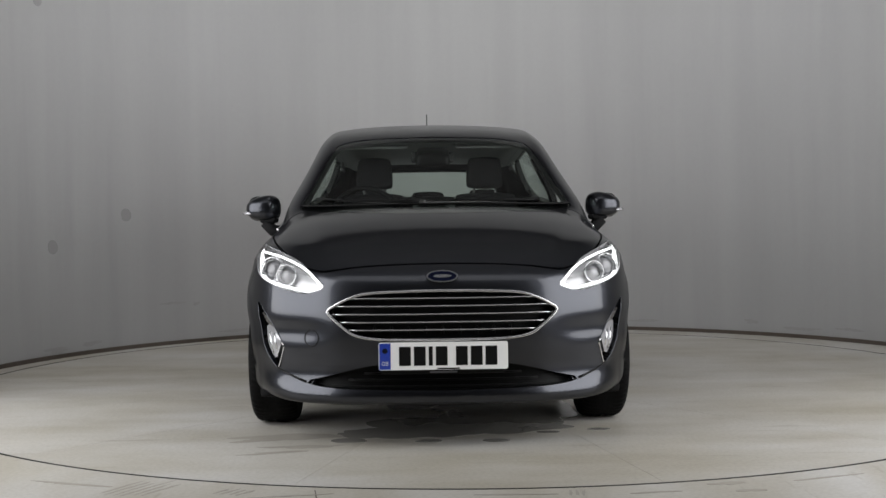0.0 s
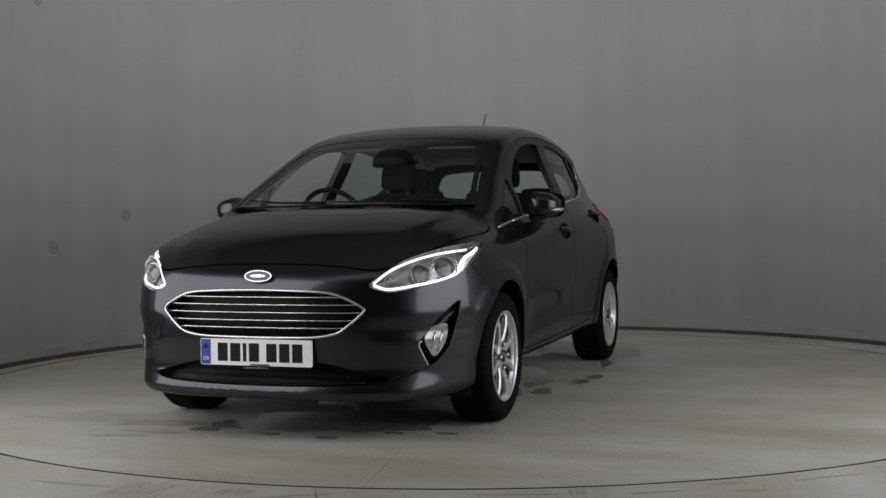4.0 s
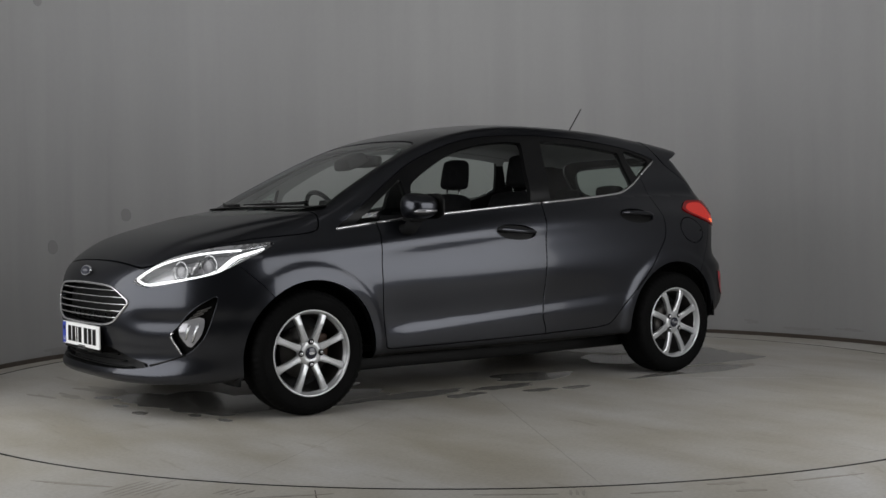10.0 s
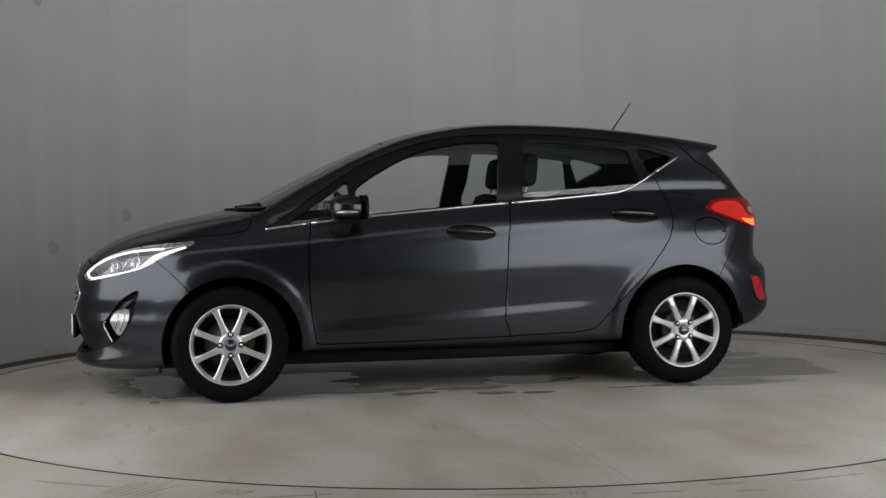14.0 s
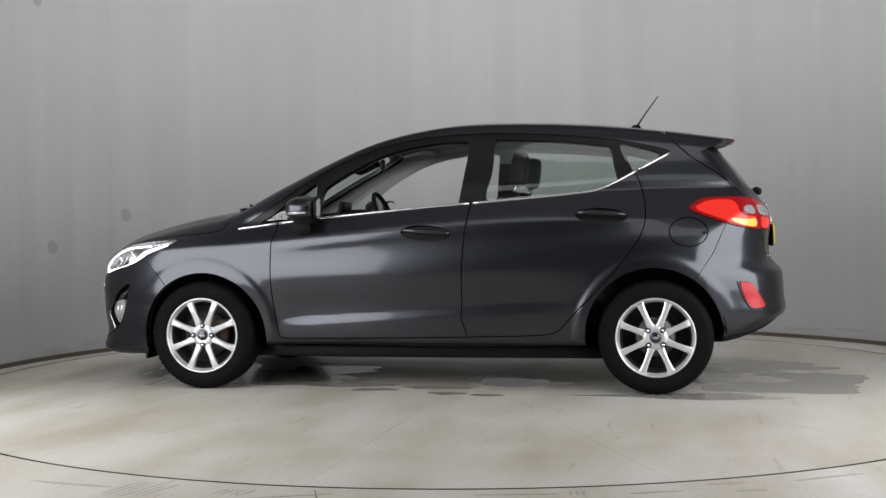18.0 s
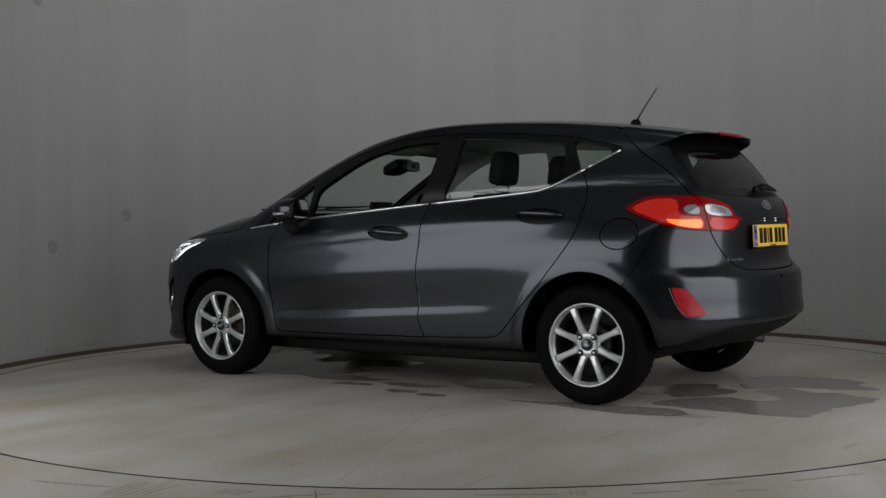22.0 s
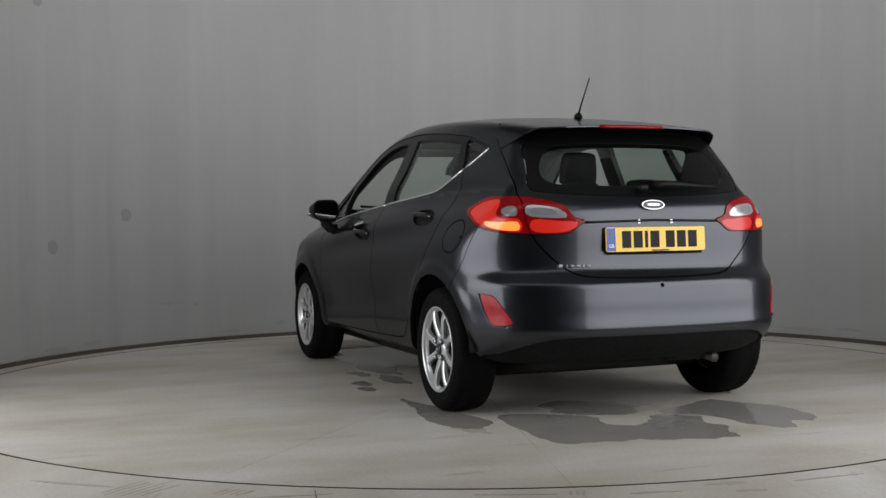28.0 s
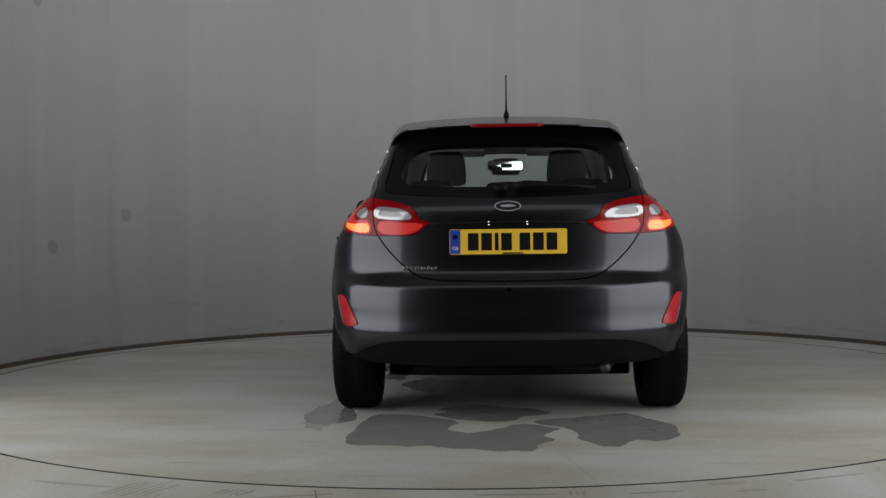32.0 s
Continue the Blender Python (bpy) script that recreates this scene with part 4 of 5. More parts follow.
# ---- tail lamps
LIT = ((1.120, 0.968), (1.075, 0.995), (1.000, 1.014), (0.890, 1.016), (0.872, 0.985), (0.880, 0.955), (0.850, 0.932), (0.752, 0.926), (0.748, 0.872), (0.852, 0.878), (0.956, 0.900), (1.040, 0.932))
CLEAR_OUT = ((0.854, 0.960), (0.829, 0.980), (0.775, 0.982), (0.768, 0.943), (0.822, 0.942))
CLEAR_IN = ((0.722, 0.985), (0.630, 0.982), (0.559, 0.967), (0.524, 0.931), (0.708, 0.939))
CLEAR_CORE = ((0.695, 0.974), (0.612, 0.970), (0.572, 0.950), (0.580, 0.942), (0.690, 0.947))
LIT_IN = ((0.690, 0.924), (0.560, 0.917), (0.462, 0.911), (0.525, 0.869), (0.685, 0.870))
BULB = ((0.945, 0.918), (0.86, 0.914), (0.762, 0.915), (0.758, 0.877), (0.852, 0.882), (0.930, 0.900))
lamp_parts = {}
red = tail_lamp
for key, loop in (("bulb_glow", BULB), ("lit_segment", LIT), ("clear_segment", CLEAR_OUT), ("lens_core", CLEAR_CORE), ("reversing_lens", CLEAR_IN), ("lit_bar", LIT_IN)):
    lamp_parts[key], red = cut(red, flat_rear, outline(loop, WRAP_R, 3), 0.0)
seam = loop_distance(flat_rear(red[0]), half(TAILGATE, WRAP_R, 4))
red_out, red_in = keep(red, 0.002 - seam), keep(red, seam + 0.002)
for sg in ("left", "right"):
    flip = (lambda g: g) if sg == "left" else mirrored
    tl = skin_part("tail_lamp", red_out, M_RED, car, sg, 0.02, 0.006, "lit red tail lamp with a clear centre")
    skin_part("tailgate_lens", red_in, M_RED, tl, sg, 0.02, 0.006, "red lamp section on the tailgate")
    skin_part("lit_segment", lamp_parts["lit_segment"], M_REDLIT, tl, sg, 0.0, 0.004, "glowing red segment")
    skin_part("clear_segment", lamp_parts["clear_segment"], M_LENS, tl, sg, 0.004, 0.008)
    skin_part("reversing_lens", lamp_parts["reversing_lens"], M_WHITELENS, tl, sg, 0.004, 0.008, "clear white lens")
    skin_part("lens_core", lamp_parts["lens_core"], M_LENS, tl, sg, 0.0, 0.004, "smoked centre of the clear lens")
    skin_part("lit_bar", lamp_parts["lit_bar"], M_REDLIT, tl, sg, 0.0, 0.004, "glowing red bar on the tailgate")
    skin_part("bulb_glow", lamp_parts["bulb_glow"], M_BULB, tl, sg, 0.0, 0.004, "brightest part of the lit lamp")
    rf = skin_part("reflector", reflector, M_REFLECT, rb, sg, 0.01, 0.004, "red bumper reflector with a pale edge")
    re = on_wrap(smooth_line(((0.949, 0.592), (0.918, 0.515), (0.868, 0.450), (0.80, 0.446)), False, 5), False, 0.002)
    part("reflector_trim", flip(tube(re, 0.0045, 6)), M_PAINT, rf)

# ---- tailgate fittings
badge(pose(-1.868, 0, 0.984) @ pose(0, 0, 0, 0, 22, 0) @ FACE_R, tg, 0.060, 0.0245)
number_plate(pose(-1.893, 0, 0.829) @ pose(0, 0, 0, 0, 3, 0) @ FACE_R, M_PLATEY)
part("grip_strip", tube([on_tail([(abs(y), 0.916 - 0.02 * abs(y))], 0.0)[0] * [1, 1 if y >= 0 else -1, 1] for y in np.linspace(-0.345, 0.345, 25)], 0.006, 8), M_BLACK, tg, "black grip strip over the plate")
for y in (-0.085, 0.085):
    for dz in (0.0, -0.012):
        part("plate_lamp", rbox((-1.893, y, 0.917 + dz), (0.008, 0.007, 0.004), 0.0015, 3), M_LED, tg)
part("plate_frame", rbox((-1.888, 0, 0.822), (0.012, 0.50, 0.125), 0.005), M_TRIM, tg)
for k, (y, w, h) in enumerate(((0.462, 0.026, 0.034), (0.432, 0.010, 0.026), (0.408, 0.022, 0.024), (0.380, 0.022, 0.024), (0.356, 0.012, 0.032), (0.332, 0.024, 0.024))):
    p = on_tail([(y, 0.712)], 0.002)[0]
    part("chrome_lettering_bar", rbox(tuple(p), (0.005, w, h * 0.55), 0.002, 3), M_LETTER, tg)
# the spoiler carries the roof sheet on beyond the tailgate
NX, NA = 44, 48
sp = np.array([(x, 0.0, 1.05) for x in np.linspace(-1.29, -1.70, NX) for _ in range(NA)])
sp_way = np.array([(0.0, math.sin(b), math.cos(b)) for _ in range(NX) for b in np.linspace(0, 1.35, NA)])


def roof_f(p):
    """Roof and sides alone, without the tail."""
    x, y, z = p[:, 0], np.abs(p[:, 1]), p[:, 2]
    roof_d = (z - (curve(ROOF, x) - 0.07 * y ** 2 - 0.14 * y ** 4)) * 0.9
    return smax((y - side_y(x, z)) * 0.95, roof_d, 0.06)


lo, hi = np.full(len(sp), 0.02), np.full(len(sp), 1.0)
for _ in range(30):
    mid = (lo + hi) / 2
    inside = roof_f(sp + sp_way * mid[:, None]) < 0
    lo, hi = np.where(inside, mid, lo), np.where(inside, hi, mid)
sp = sp + sp_way * lo[:, None]
sp_n = np.stack([roof_f(sp + d) - roof_f(sp - d) for d in np.eye(3) * 1e-4], 1)
sp_n /= np.linalg.norm(sp_n, axis=1, keepdims=True)
ii, jj = np.meshgrid(np.arange(NX - 1), np.arange(NA - 1), indexing="ij")
k0 = (ii * NA + jj).ravel()
sp_t = np.concatenate([np.stack([k0, k0 + NA, k0 + NA + 1], 1), np.stack([k0, k0 + NA + 1, k0 + 1], 1)])
if np.mean(np.einsum("ij,ij->i", np.cross(sp[sp_t[:, 1]] - sp[sp_t[:, 0]], sp[sp_t[:, 2]] - sp[sp_t[:, 0]]), sp_n[sp_t[:, 0]])) < 0:
    sp_t = sp_t[:, ::-1]
wing = (sp, sp_n, sp_t)
wing = keep(wing, -(wing[0][:, 0] + 1.690 - 0.10 * (wing[0][:, 1] / 0.53) ** 3))                       # trailing edge
wing = keep(wing, 1.262 + (-1.434 - wing[0][:, 0]) * 0.40 - wing[0][:, 2])                             # swept lower edge
wing = keep(wing, np.maximum(wing[0][:, 0] + 1.304, wing[0][:, 0] + 1.304 + (1.376 - wing[0][:, 2]) * 1.12))     # seam
spoiler = skin_part("spoiler", wing, M_PAINT, tg, depth=0.006, lift=0.003, label="roof spoiler over the rear window")
skin_part("spoiler_underside", wing, M_GLOSSBLACK, spoiler, depth=0.0, lift=-0.0035)
part("brake_light", tube([(-1.687 + 0.006 * (y / 0.165) ** 2, y, 1.359) for y in np.linspace(-0.165, 0.165, 12)], 0.0085, 8), M_RED, spoiler, "red high-level brake light")
# rear wiper
w0 = on_tail([(0.03, 1.052)], 0.024)[0]
wip = [on_tail([(y, z)], h)[0] * [1, -1, 1] for y, z, h in ((0.03, 1.056, 0.030), (0.08, 1.064, 0.032), (0.15, 1.064, 0.030), (0.22, 1.062, 0.026), (0.30, 1.060, 0.022), (0.395, 1.056, 0.016))]
rw = part("rear_wiper", tube(wip, [0.022, 0.022, 0.019, 0.015, 0.011, 0.006], 10, flat=0.8), M_TRIM, tg, "black rear wiper arm")
part("wiper_pivot", rbox(tuple(w0), (0.035, 0.06, 0.035), 0.016), M_TRIM, rw)

# ---- aerial
za = drop_on("z", 1, x=-1.13, y=0.0)[2]
aer = part("aerial", rbox((-1.135, 0, za + 0.014), (0.075, 0.036, 0.036), 0.016, 5, (0.55, 0.5)), M_TRIM, car, "black roof aerial leaning backwards")
part("aerial_rod", tube([(-1.142, 0, za + 0.025), (-1.175, 0, za + 0.075), (-1.263, 0, 1.638)], [0.0055, 0.0038, 0.0032], 8), M_TRIM, aer)

# ---- scuttle and wipers
cowl = [drop_on("z", 1, x=1.215 - 0.42 * abs(y) ** 2.1, y=abs(y)) * [1, 1 if y >= 0 else -1, 1] + [0, 0, 0.003] for y in np.linspace(-0.64, 0.64, 31)]
part("scuttle", tube(cowl, 0.022, 8, flat=0.25), M_TRIM, car, "black scuttle panel under the windscreen")
for y0, y1, lift0 in ((0.50, -0.05, 0.006), (-0.08, -0.58, 0.006)):
    line = []
    for u in np.linspace(0, 1, 9):
        y = y0 + (y1 - y0) * u
        p = drop_on("z", 1, x=1.165 - 0.42 * abs(y) ** 2.1 - 0.02 * u, y=abs(y))
        line.append(np.array((p[0], y, p[2] + lift0)))
    part("wiper", tube(line, [0.009, 0.008, 0.007, 0.006, 0.006, 0.005, 0.005, 0.004, 0.004], 8), M_TRIM, car, "black windscreen wiper")

# ---- door mirrors
def mirror_shell(a, b, c, n=36, m=20):
    """A rounded housing: flat at the back, its crown falling outwards."""
    v, f = [], []
    for i in range(m + 1):
        lat = -math.pi / 2 + math.pi * i / m
        for k in range(n):
            lon = 2 * math.pi * k / n
            x, y, z = (math.copysign(abs(q) ** 0.72, q) for q in (math.cos(lat) * math.cos(lon), math.cos(lat) * math.sin(lon), math.sin(lat)))
            out = (y + 1) / 2
            z *= 1 - 0.25 * out if z < 0 else 1 - 0.42 * out ** 1.6
            v.append((max(x, -0.80) * a, y * b * (1 - 0.10 * max(x, 0)), z * c))
    for i in range(m):
        for k in range(n):
            p, q = i * n + k, i * n + (k + 1) % n
            f.append((p, q, q + n, p + n))
    return v, f


for sg in ("left", "right"):
    flip = (lambda g: g) if sg == "left" else mirrored
    mm = pose(0, 0, 0, 0, 0, 6)
    shell_g = moved(mirror_shell(0.090, 0.087, 0.074), pose(0.640, 0.880, 0.998, 0, 0, 6))
    mir = part("door_mirror", flip(shell_g), M_PAINT, car, "grey door mirror with a clear indicator strip")
    part("mirror_base", flip(rbox((0.645, 0.850, 0.938), (0.110, 0.085, 0.036), 0.017, 6, (1.0, 1.0), mm)), M_LINING, mir)
    part("mirror_arm", flip(tube([(0.665, 0.775, 0.875), (0.662, 0.83, 0.885), (0.655, 0.865, 0.925)], [0.050, 0.044, 0.046], 12, flat=0.7)), M_LINING, mir)
    part("indicator", flip(tube([(0.598, 0.972, 0.975), (0.650, 0.977, 0.974), (0.694, 0.955, 0.973), (0.712, 0.915, 0.972)], [0.005, 0.009, 0.009, 0.006], 8)), M_WHITELENS, mir)
    gl = moved(slab(rect(0.148, 0.106, 0, 0, 0.035), 0.003), pose(0.553, 0.885, 0.998) @ pose(0, 0, 0, 0, 0, 8) @ FACE_R)
    part("mirror_bezel", flip(moved(slab(rect(0.170, 0.128, 0, 0, 0.048), 0.014), pose(0.566, 0.885, 0.998) @ pose(0, 0, 0, 0, 0, 8) @ FACE_R)), M_TRIM, mir, "", False)
    part("mirror_glass", flip(gl), M_MIRROR, mir, "mirror glass", False)

# ---- wheels
SPOKE = ((0.045, 0.024, -0.012), (0.075, 0.0175, -0.006), (0.110, 0.0145, 0.000), (0.150, 0.0148, 0.003), (0.182, 0.0175, 0.000), (0.198, 0.026, -0.004))


def make_wheel(hx, y, sg, phase, front):
    """One wheel: the rim carries tyre, spokes, bolts and cap."""
    at = Matrix.Translation((hx, sg * y, HUB_Z)) @ (Matrix() if sg > 0 else Matrix.Rotation(math.pi, 4, "Z"))
    rim = part("wheel", moved(lathe([(0.187, -0.020), (0.192, -0.008), (0.198, -0.002), (0.2055, 0.002), (0.2085, 0.006), (0.2085, 0.010), (0.205, 0.012), (0.200, 0.009), (0.1965, 0.003), (0.1945, -0.006), (0.188, -0.020)], 72), at), M_ALLOY, car, "silver eight-spoke alloy wheel")

    part("barrel", moved(lathe([(0.170, -0.150), (0.178, -0.10), (0.182, -0.05), (0.187, -0.021)], 64), at), M_STEEL, rim, "dark inner barrel")

    def lugs(i, j):
        return -0.006 if (i % 4 < 1 and j in (4, 5, 10, 11)) else (-0.007 if j in (7,) else 0.0)

    tyre = lathe([(0.2065, 0.004), (0.222, 0.011), (0.250, 0.016), (0.274, 0.012), (0.290, 0.000), (0.2975, -0.014), (0.3005, -0.040), (0.3005, -0.078), (0.3015, -0.090), (0.3005, -0.130), (0.297, -0.165), (0.288, -0.182), (0.270, -0.190), (0.21, -0.185)], 240, 0, lugs)
    part("tyre", moved(tyre, at), M_RUBBER, rim, "worn black road tyre")
    part("sidewall_rib", moved(lathe([(0.262, 0.0140), (0.2635, 0.0165), (0.265, 0.0140)], 96), at), M_RUBBER, rim)
    part("brake_disc" if front else "brake_drum", moved(lathe([(0.001, -0.062), (0.075, -0.062), (0.080, -0.075), (0.128, -0.075), (0.128, -0.095), (0.001, -0.095)] if front else [(0.001, -0.050), (0.095, -0.052), (0.105, -0.060), (0.108, -0.12), (0.001, -0.12)], 48), at), M_STEEL, rim)
    if front:
        part("caliper", moved(rbox((-0.095, -0.085, 0.02), (0.07, 0.06, 0.13), 0.02), at), M_RUST, rim)
    part("wheel_back", moved(lathe([(0.001, -0.125), (0.172, -0.125)], 48), at), M_BLACK, rim)
    part("hub", moved(lathe([(0.066, -0.028), (0.066, -0.014), (0.060, -0.008), (0.050, -0.004), (0.034, -0.002), (0.030, -0.006), (0.001, -0.006)], 40), at), M_ALLOY, rim)
    for k in range(8):
        a = radians(phase + 22.5 + 45 * k)
        v, f = [], []
        for r, w, h in SPOKE:
            for dx, dy in ((-w, -0.022), (-w, h - 0.005), (-w * 0.55, h), (w * 0.55, h), (w, h - 0.005), (w, -0.022)):
                v.append((r * math.cos(a) - dx * math.sin(a), dy, r * math.sin(a) + dx * math.cos(a)))
        for i in range(len(SPOKE) - 1):
            for j in range(6):
                p, q = i * 6 + j, i * 6 + (j + 1) % 6
                f.append((p, q, q + 6, p + 6))
        part("spoke", moved((v, f), at), M_ALLOY, rim, "", False)
    for k in range(4):
        a = radians(phase + 90 * k)
        m = at @ Matrix.Translation((0.054 * math.cos(a), -0.004, 0.054 * math.sin(a)))
        part("bolt_socket", moved(lathe([(0.0155, 0.002), (0.0155, 0.0035), (0.001, 0.0035)], 16), m), M_BLACK, rim)
        part("wheel_bolt", moved(lathe([(0.0095, 0.003), (0.0095, 0.010), (0.006, 0.014), (0.001, 0.0145)], 6), m), M_CHROME, rim)
    cap = part("centre_cap", moved(lathe([(0.029, -0.004), (0.028, 0.003), (0.024, 0.006), (0.001, 0.0075)], 32), at), M_BADGE, rim, "dark blue centre cap")
    part("cap_oval", moved(slab(oval(0.017, 0.007, 20), 0.0008, pose(0, 0.0078, 0, -90)), at), M_CHROME, rim, "", False)


for hx, y, phase, front in ((HUB_F, 0.838, 0.0, True), (HUB_R, 0.828, 43.0, False)):
    for sg in (1, -1):
        make_wheel(hx, y, sg, phase, front)
# wheel housings
for hx, hz, rr in ((HUB_F - 0.012, 0.292, 0.372), (HUB_R + 0.008, 0.306, 0.374)):
    for sg in (1, -1):
        v, f = [], []
        ang = [radians(2 + 176 * i / 30) for i in range(31)]
        for a in ang:
            for y in (0.50, 0.815):
                v.append((hx + rr * math.cos(a), sg * y, hz + rr * math.sin(a)))
        for i in range(30):
            f.append((2 * i, 2 * i + 1, 2 * i + 3, 2 * i + 2))
        f.append(tuple(range(0, 62, 2)))
        part("wheel_housing", (v, f), M_BLACK, car, "black wheel arch liner")
for sg in (1, -1):
    for x, z in ((1.60, 0.185),):
        part("air_deflector", rbox((x, sg * 0.70, z), (0.02, 0.18, 0.05), 0.008), M_TRIM, car)
part("rear_axle", tube([(HUB_R, -0.66, 0.27), (HUB_R + 0.05, -0.4, 0.25), (HUB_R + 0.05, 0.4, 0.25), (HUB_R, 0.66, 0.27)], 0.035, 10), M_TRIM, car)
part("silencer", rbox((-1.55, -0.34, 0.262), (0.20, 0.30, 0.08), 0.035), M_BLACK, car)
part("tail_pipe", tube([(-1.58, -0.44, 0.255), (-1.70, -0.44, 0.240)], 0.024, 14), M_STEEL, car)
# plain box added for the unseen underbody, set low to darken the floor
part("underbody_block", rbox((0.15, 0, 0.195), (2.9, 1.20, 0.09), 0.03), M_BLACK, car)

# ---- cabin
for y in (-0.335, 0.335):
    rake = pose(0, 0, 0, 0, -16, 0)
    seat = part("front_seat", rbox((-0.03, y, 0.50), (0.52, 0.50, 0.18), 0.07, 6), M_SEAT, car, "charcoal cloth front seat")
    part("backrest", rbox((-0.36, y, 0.80), (0.17, 0.49, 0.60), 0.075, 7, (0.85, 0.80), rake), M_SEAT, seat)
    part("headrest", rbox((-0.485, y, 1.212), (0.105, 0.235, 0.195), 0.045, 6, (0.9, 0.86), pose(0, 0, 0, 0, -8, 0)), M_SEAT, seat)
    for dy in (-0.065, 0.065):
        part("headrest_post", tube([(-0.450, y + dy, 1.03), (-0.478, y + dy, 1.15)], 0.0065, 8), M_CHROME, seat)
bench = part("rear_bench", rbox((-0.80, 0, 0.52), (0.50, 1.24, 0.18), 0.07, 6), M_SEAT, car, "charcoal cloth rear bench")
part("backrest", rbox((-1.06, 0, 0.80), (0.15, 1.22, 0.52), 0.06, 6, (0.9, 0.95), pose(0, 0, 0, 0, -18, 0)), M_SEAT, bench)
for y in (-0.38, 0.0, 0.38):
    part("headrest", rbox((-1.15, y, 1.075), (0.075, 0.23, 0.11 if y else 0.085), 0.036, 6, (0.9, 0.9)), M_SEAT, bench)
part("parcel_shelf", rbox((-1.42, 0, 0.985), (0.52, 1.06, 0.025), 0.01), M_LINING, car)
dash = part("dashboard", rbox((0.86, 0, 0.86), (0.50, 1.30, 0.20), 0.07, 6, (0.9, 0.97)), M_LINING, car, "black dashboard")
part("instrument_hood", rbox((0.66, -0.36, 0.965), (0.22, 0.34, 0.075), 0.035, 6), M_LINING, dash)
part("display", rbox((0.645, 0.0, 0.985), (0.035, 0.22, 0.13), 0.012, 4, (1, 1), pose(0, 0, 0, 0, -12, 0)), M_GLOSSBLACK, dash, "upright black display screen")
wheel_at = pose(0.46, -0.36, 0.935) @ pose(0, 0, 0, 0, 0, 90) @ pose(0, 0, 0, 24, 0, 0)
sw = part("steering_wheel", moved(lathe([(0.180 + 0.014 * math.cos(a), 0.014 * math.sin(a)) for a in np.linspace(0, 2 * math.pi, 11)], 48), wheel_at), M_LINING, car, "black steering wheel")
part("steering_hub", moved(rbox((0, 0, 0), (0.16, 0.05, 0.12), 0.024), wheel_at), M_LINING, sw)
for a in (0, 180, 270):
    part("steering_spoke", moved(tube([(0.06 * math.cos(radians(a)), 0, 0.06 * math.sin(radians(a))), (0.175 * math.cos(radians(a)), 0, 0.175 * math.sin(radians(a)))], 0.016, 8, flat=0.5), wheel_at), M_LINING, sw)
vm = part("interior_mirror", rbox((0.40, 0, 1.265), (0.035, 0.235, 0.068), 0.017, 5, (1, 1), pose(0, 0, 0, 0, 0, 14)), M_GLOSSBLACK, car, "interior mirror under the windscreen")
part("mirror_glass", moved(slab(rect(0.22, 0.055, 0, 0, 0.015), 0.002), pose(0.385, 0, 1.265, 0, 0, 14) @ FACE_R), M_MIRROR, vm, "", False)
part("sensor_housing", rbox((0.50, 0, 1.265), (0.16, 0.20, 0.075), 0.03, 6, (0.8, 0.8), pose(0, 0, 0, 0, 24, 0)), M_TRIM, vm)
for y in (-0.34, 0.34):
    part("sun_visor", rbox((0.22, y, 1.338), (0.15, 0.42, 0.016), 0.007, 4, (1, 1), pose(0, 0, 0, 0, 12, 0)), M_HEADLINER, car)
for sg in (1, -1):
    part("door_card", rbox((0.28, sg * 0.735, 0.72), (1.0, 0.05, 0.48), 0.02), M_LINING, car)
    part("door_card", rbox((-0.62, sg * 0.735, 0.74), (0.72, 0.05, 0.50), 0.02), M_LINING, car)


# ---------------------------------------------------------------- the studio
def arc_sheet(r0, r1, z0, z1, a0, a1, n, cx=0.124, cy=-0.07):
    """A curved wall of inner radius r0 and outer radius r1."""
    v, f = [], []
    for i in range(n + 1):
        a = radians(a0 + (a1 - a0) * i / n)
        for r, z in ((r0, z0), (r0, z1), (r1, z1), (r1, z0)):
            v.append((cx + r * math.cos(a), cy + r * math.sin(a), z))
    for i in range(n):
        for j in range(4):
            p, q = i * 4 + j, i * 4 + (j + 1) % 4
            f.append((p, q, q + 4, p + 4))
    f += [(0, 1, 2, 3)[::-1], tuple(n * 4 + k for k in range(4))]
    return v, f


wall = mesh_object("wall_curved", *arc_sheet(3.24, 3.36, 0, 4.4, -16, 196, 420), M_WALL, None, False)
tagged(wall, "curved grey painted studio wall with faint upright streaks", kind="structure")
# thin strip: dirt plus the gap's shadow, both put into its dark colour
skirt = mesh_object("wall_foot_line", *arc_sheet(3.225, 3.238, 0, 0.028, -16, 196, 200), M_DIRTSHADE, None, False)
tagged(skirt, "brown dirty line with painted gap shade at the foot of the wall", kind="structure")
n_ring = 200
ring_v = [(r * math.cos(2 * math.pi * i / n_ring), r * math.sin(2 * math.pi * i / n_ring), 0.0) for i in range(n_ring) for r in (2.952, 3.6)]
ring_f = [(2 * i, 2 * i + 1, (2 * i + 3) % (2 * n_ring), (2 * i + 2) % (2 * n_ring)) for i in range(n_ring)]
corner = len(ring_v)
for i in range(n_ring):
    a = 2 * math.pi * i / n_ring
    k = 12 / max(abs(math.cos(a)), abs(math.sin(a)))
    ring_v.append((k * math.cos(a), k * math.sin(a), 0.0))
for i in range(n_ring):
    j = (i + 1) % n_ring
    ring_f.append((2 * i + 1, corner + i, corner + j, 2 * j + 1))
ground = mesh_object("floor", ring_v, ring_f, M_FLOOR, None, False)
tagged(ground, "pale stained concrete floor round the turntable", kind="structure")
pit = mesh_object("turntable_pit", *slab(oval(3.2, 3.2, 96), -0.03, Matrix.Translation((0, 0, -0.05))), M_GAP, None, False)
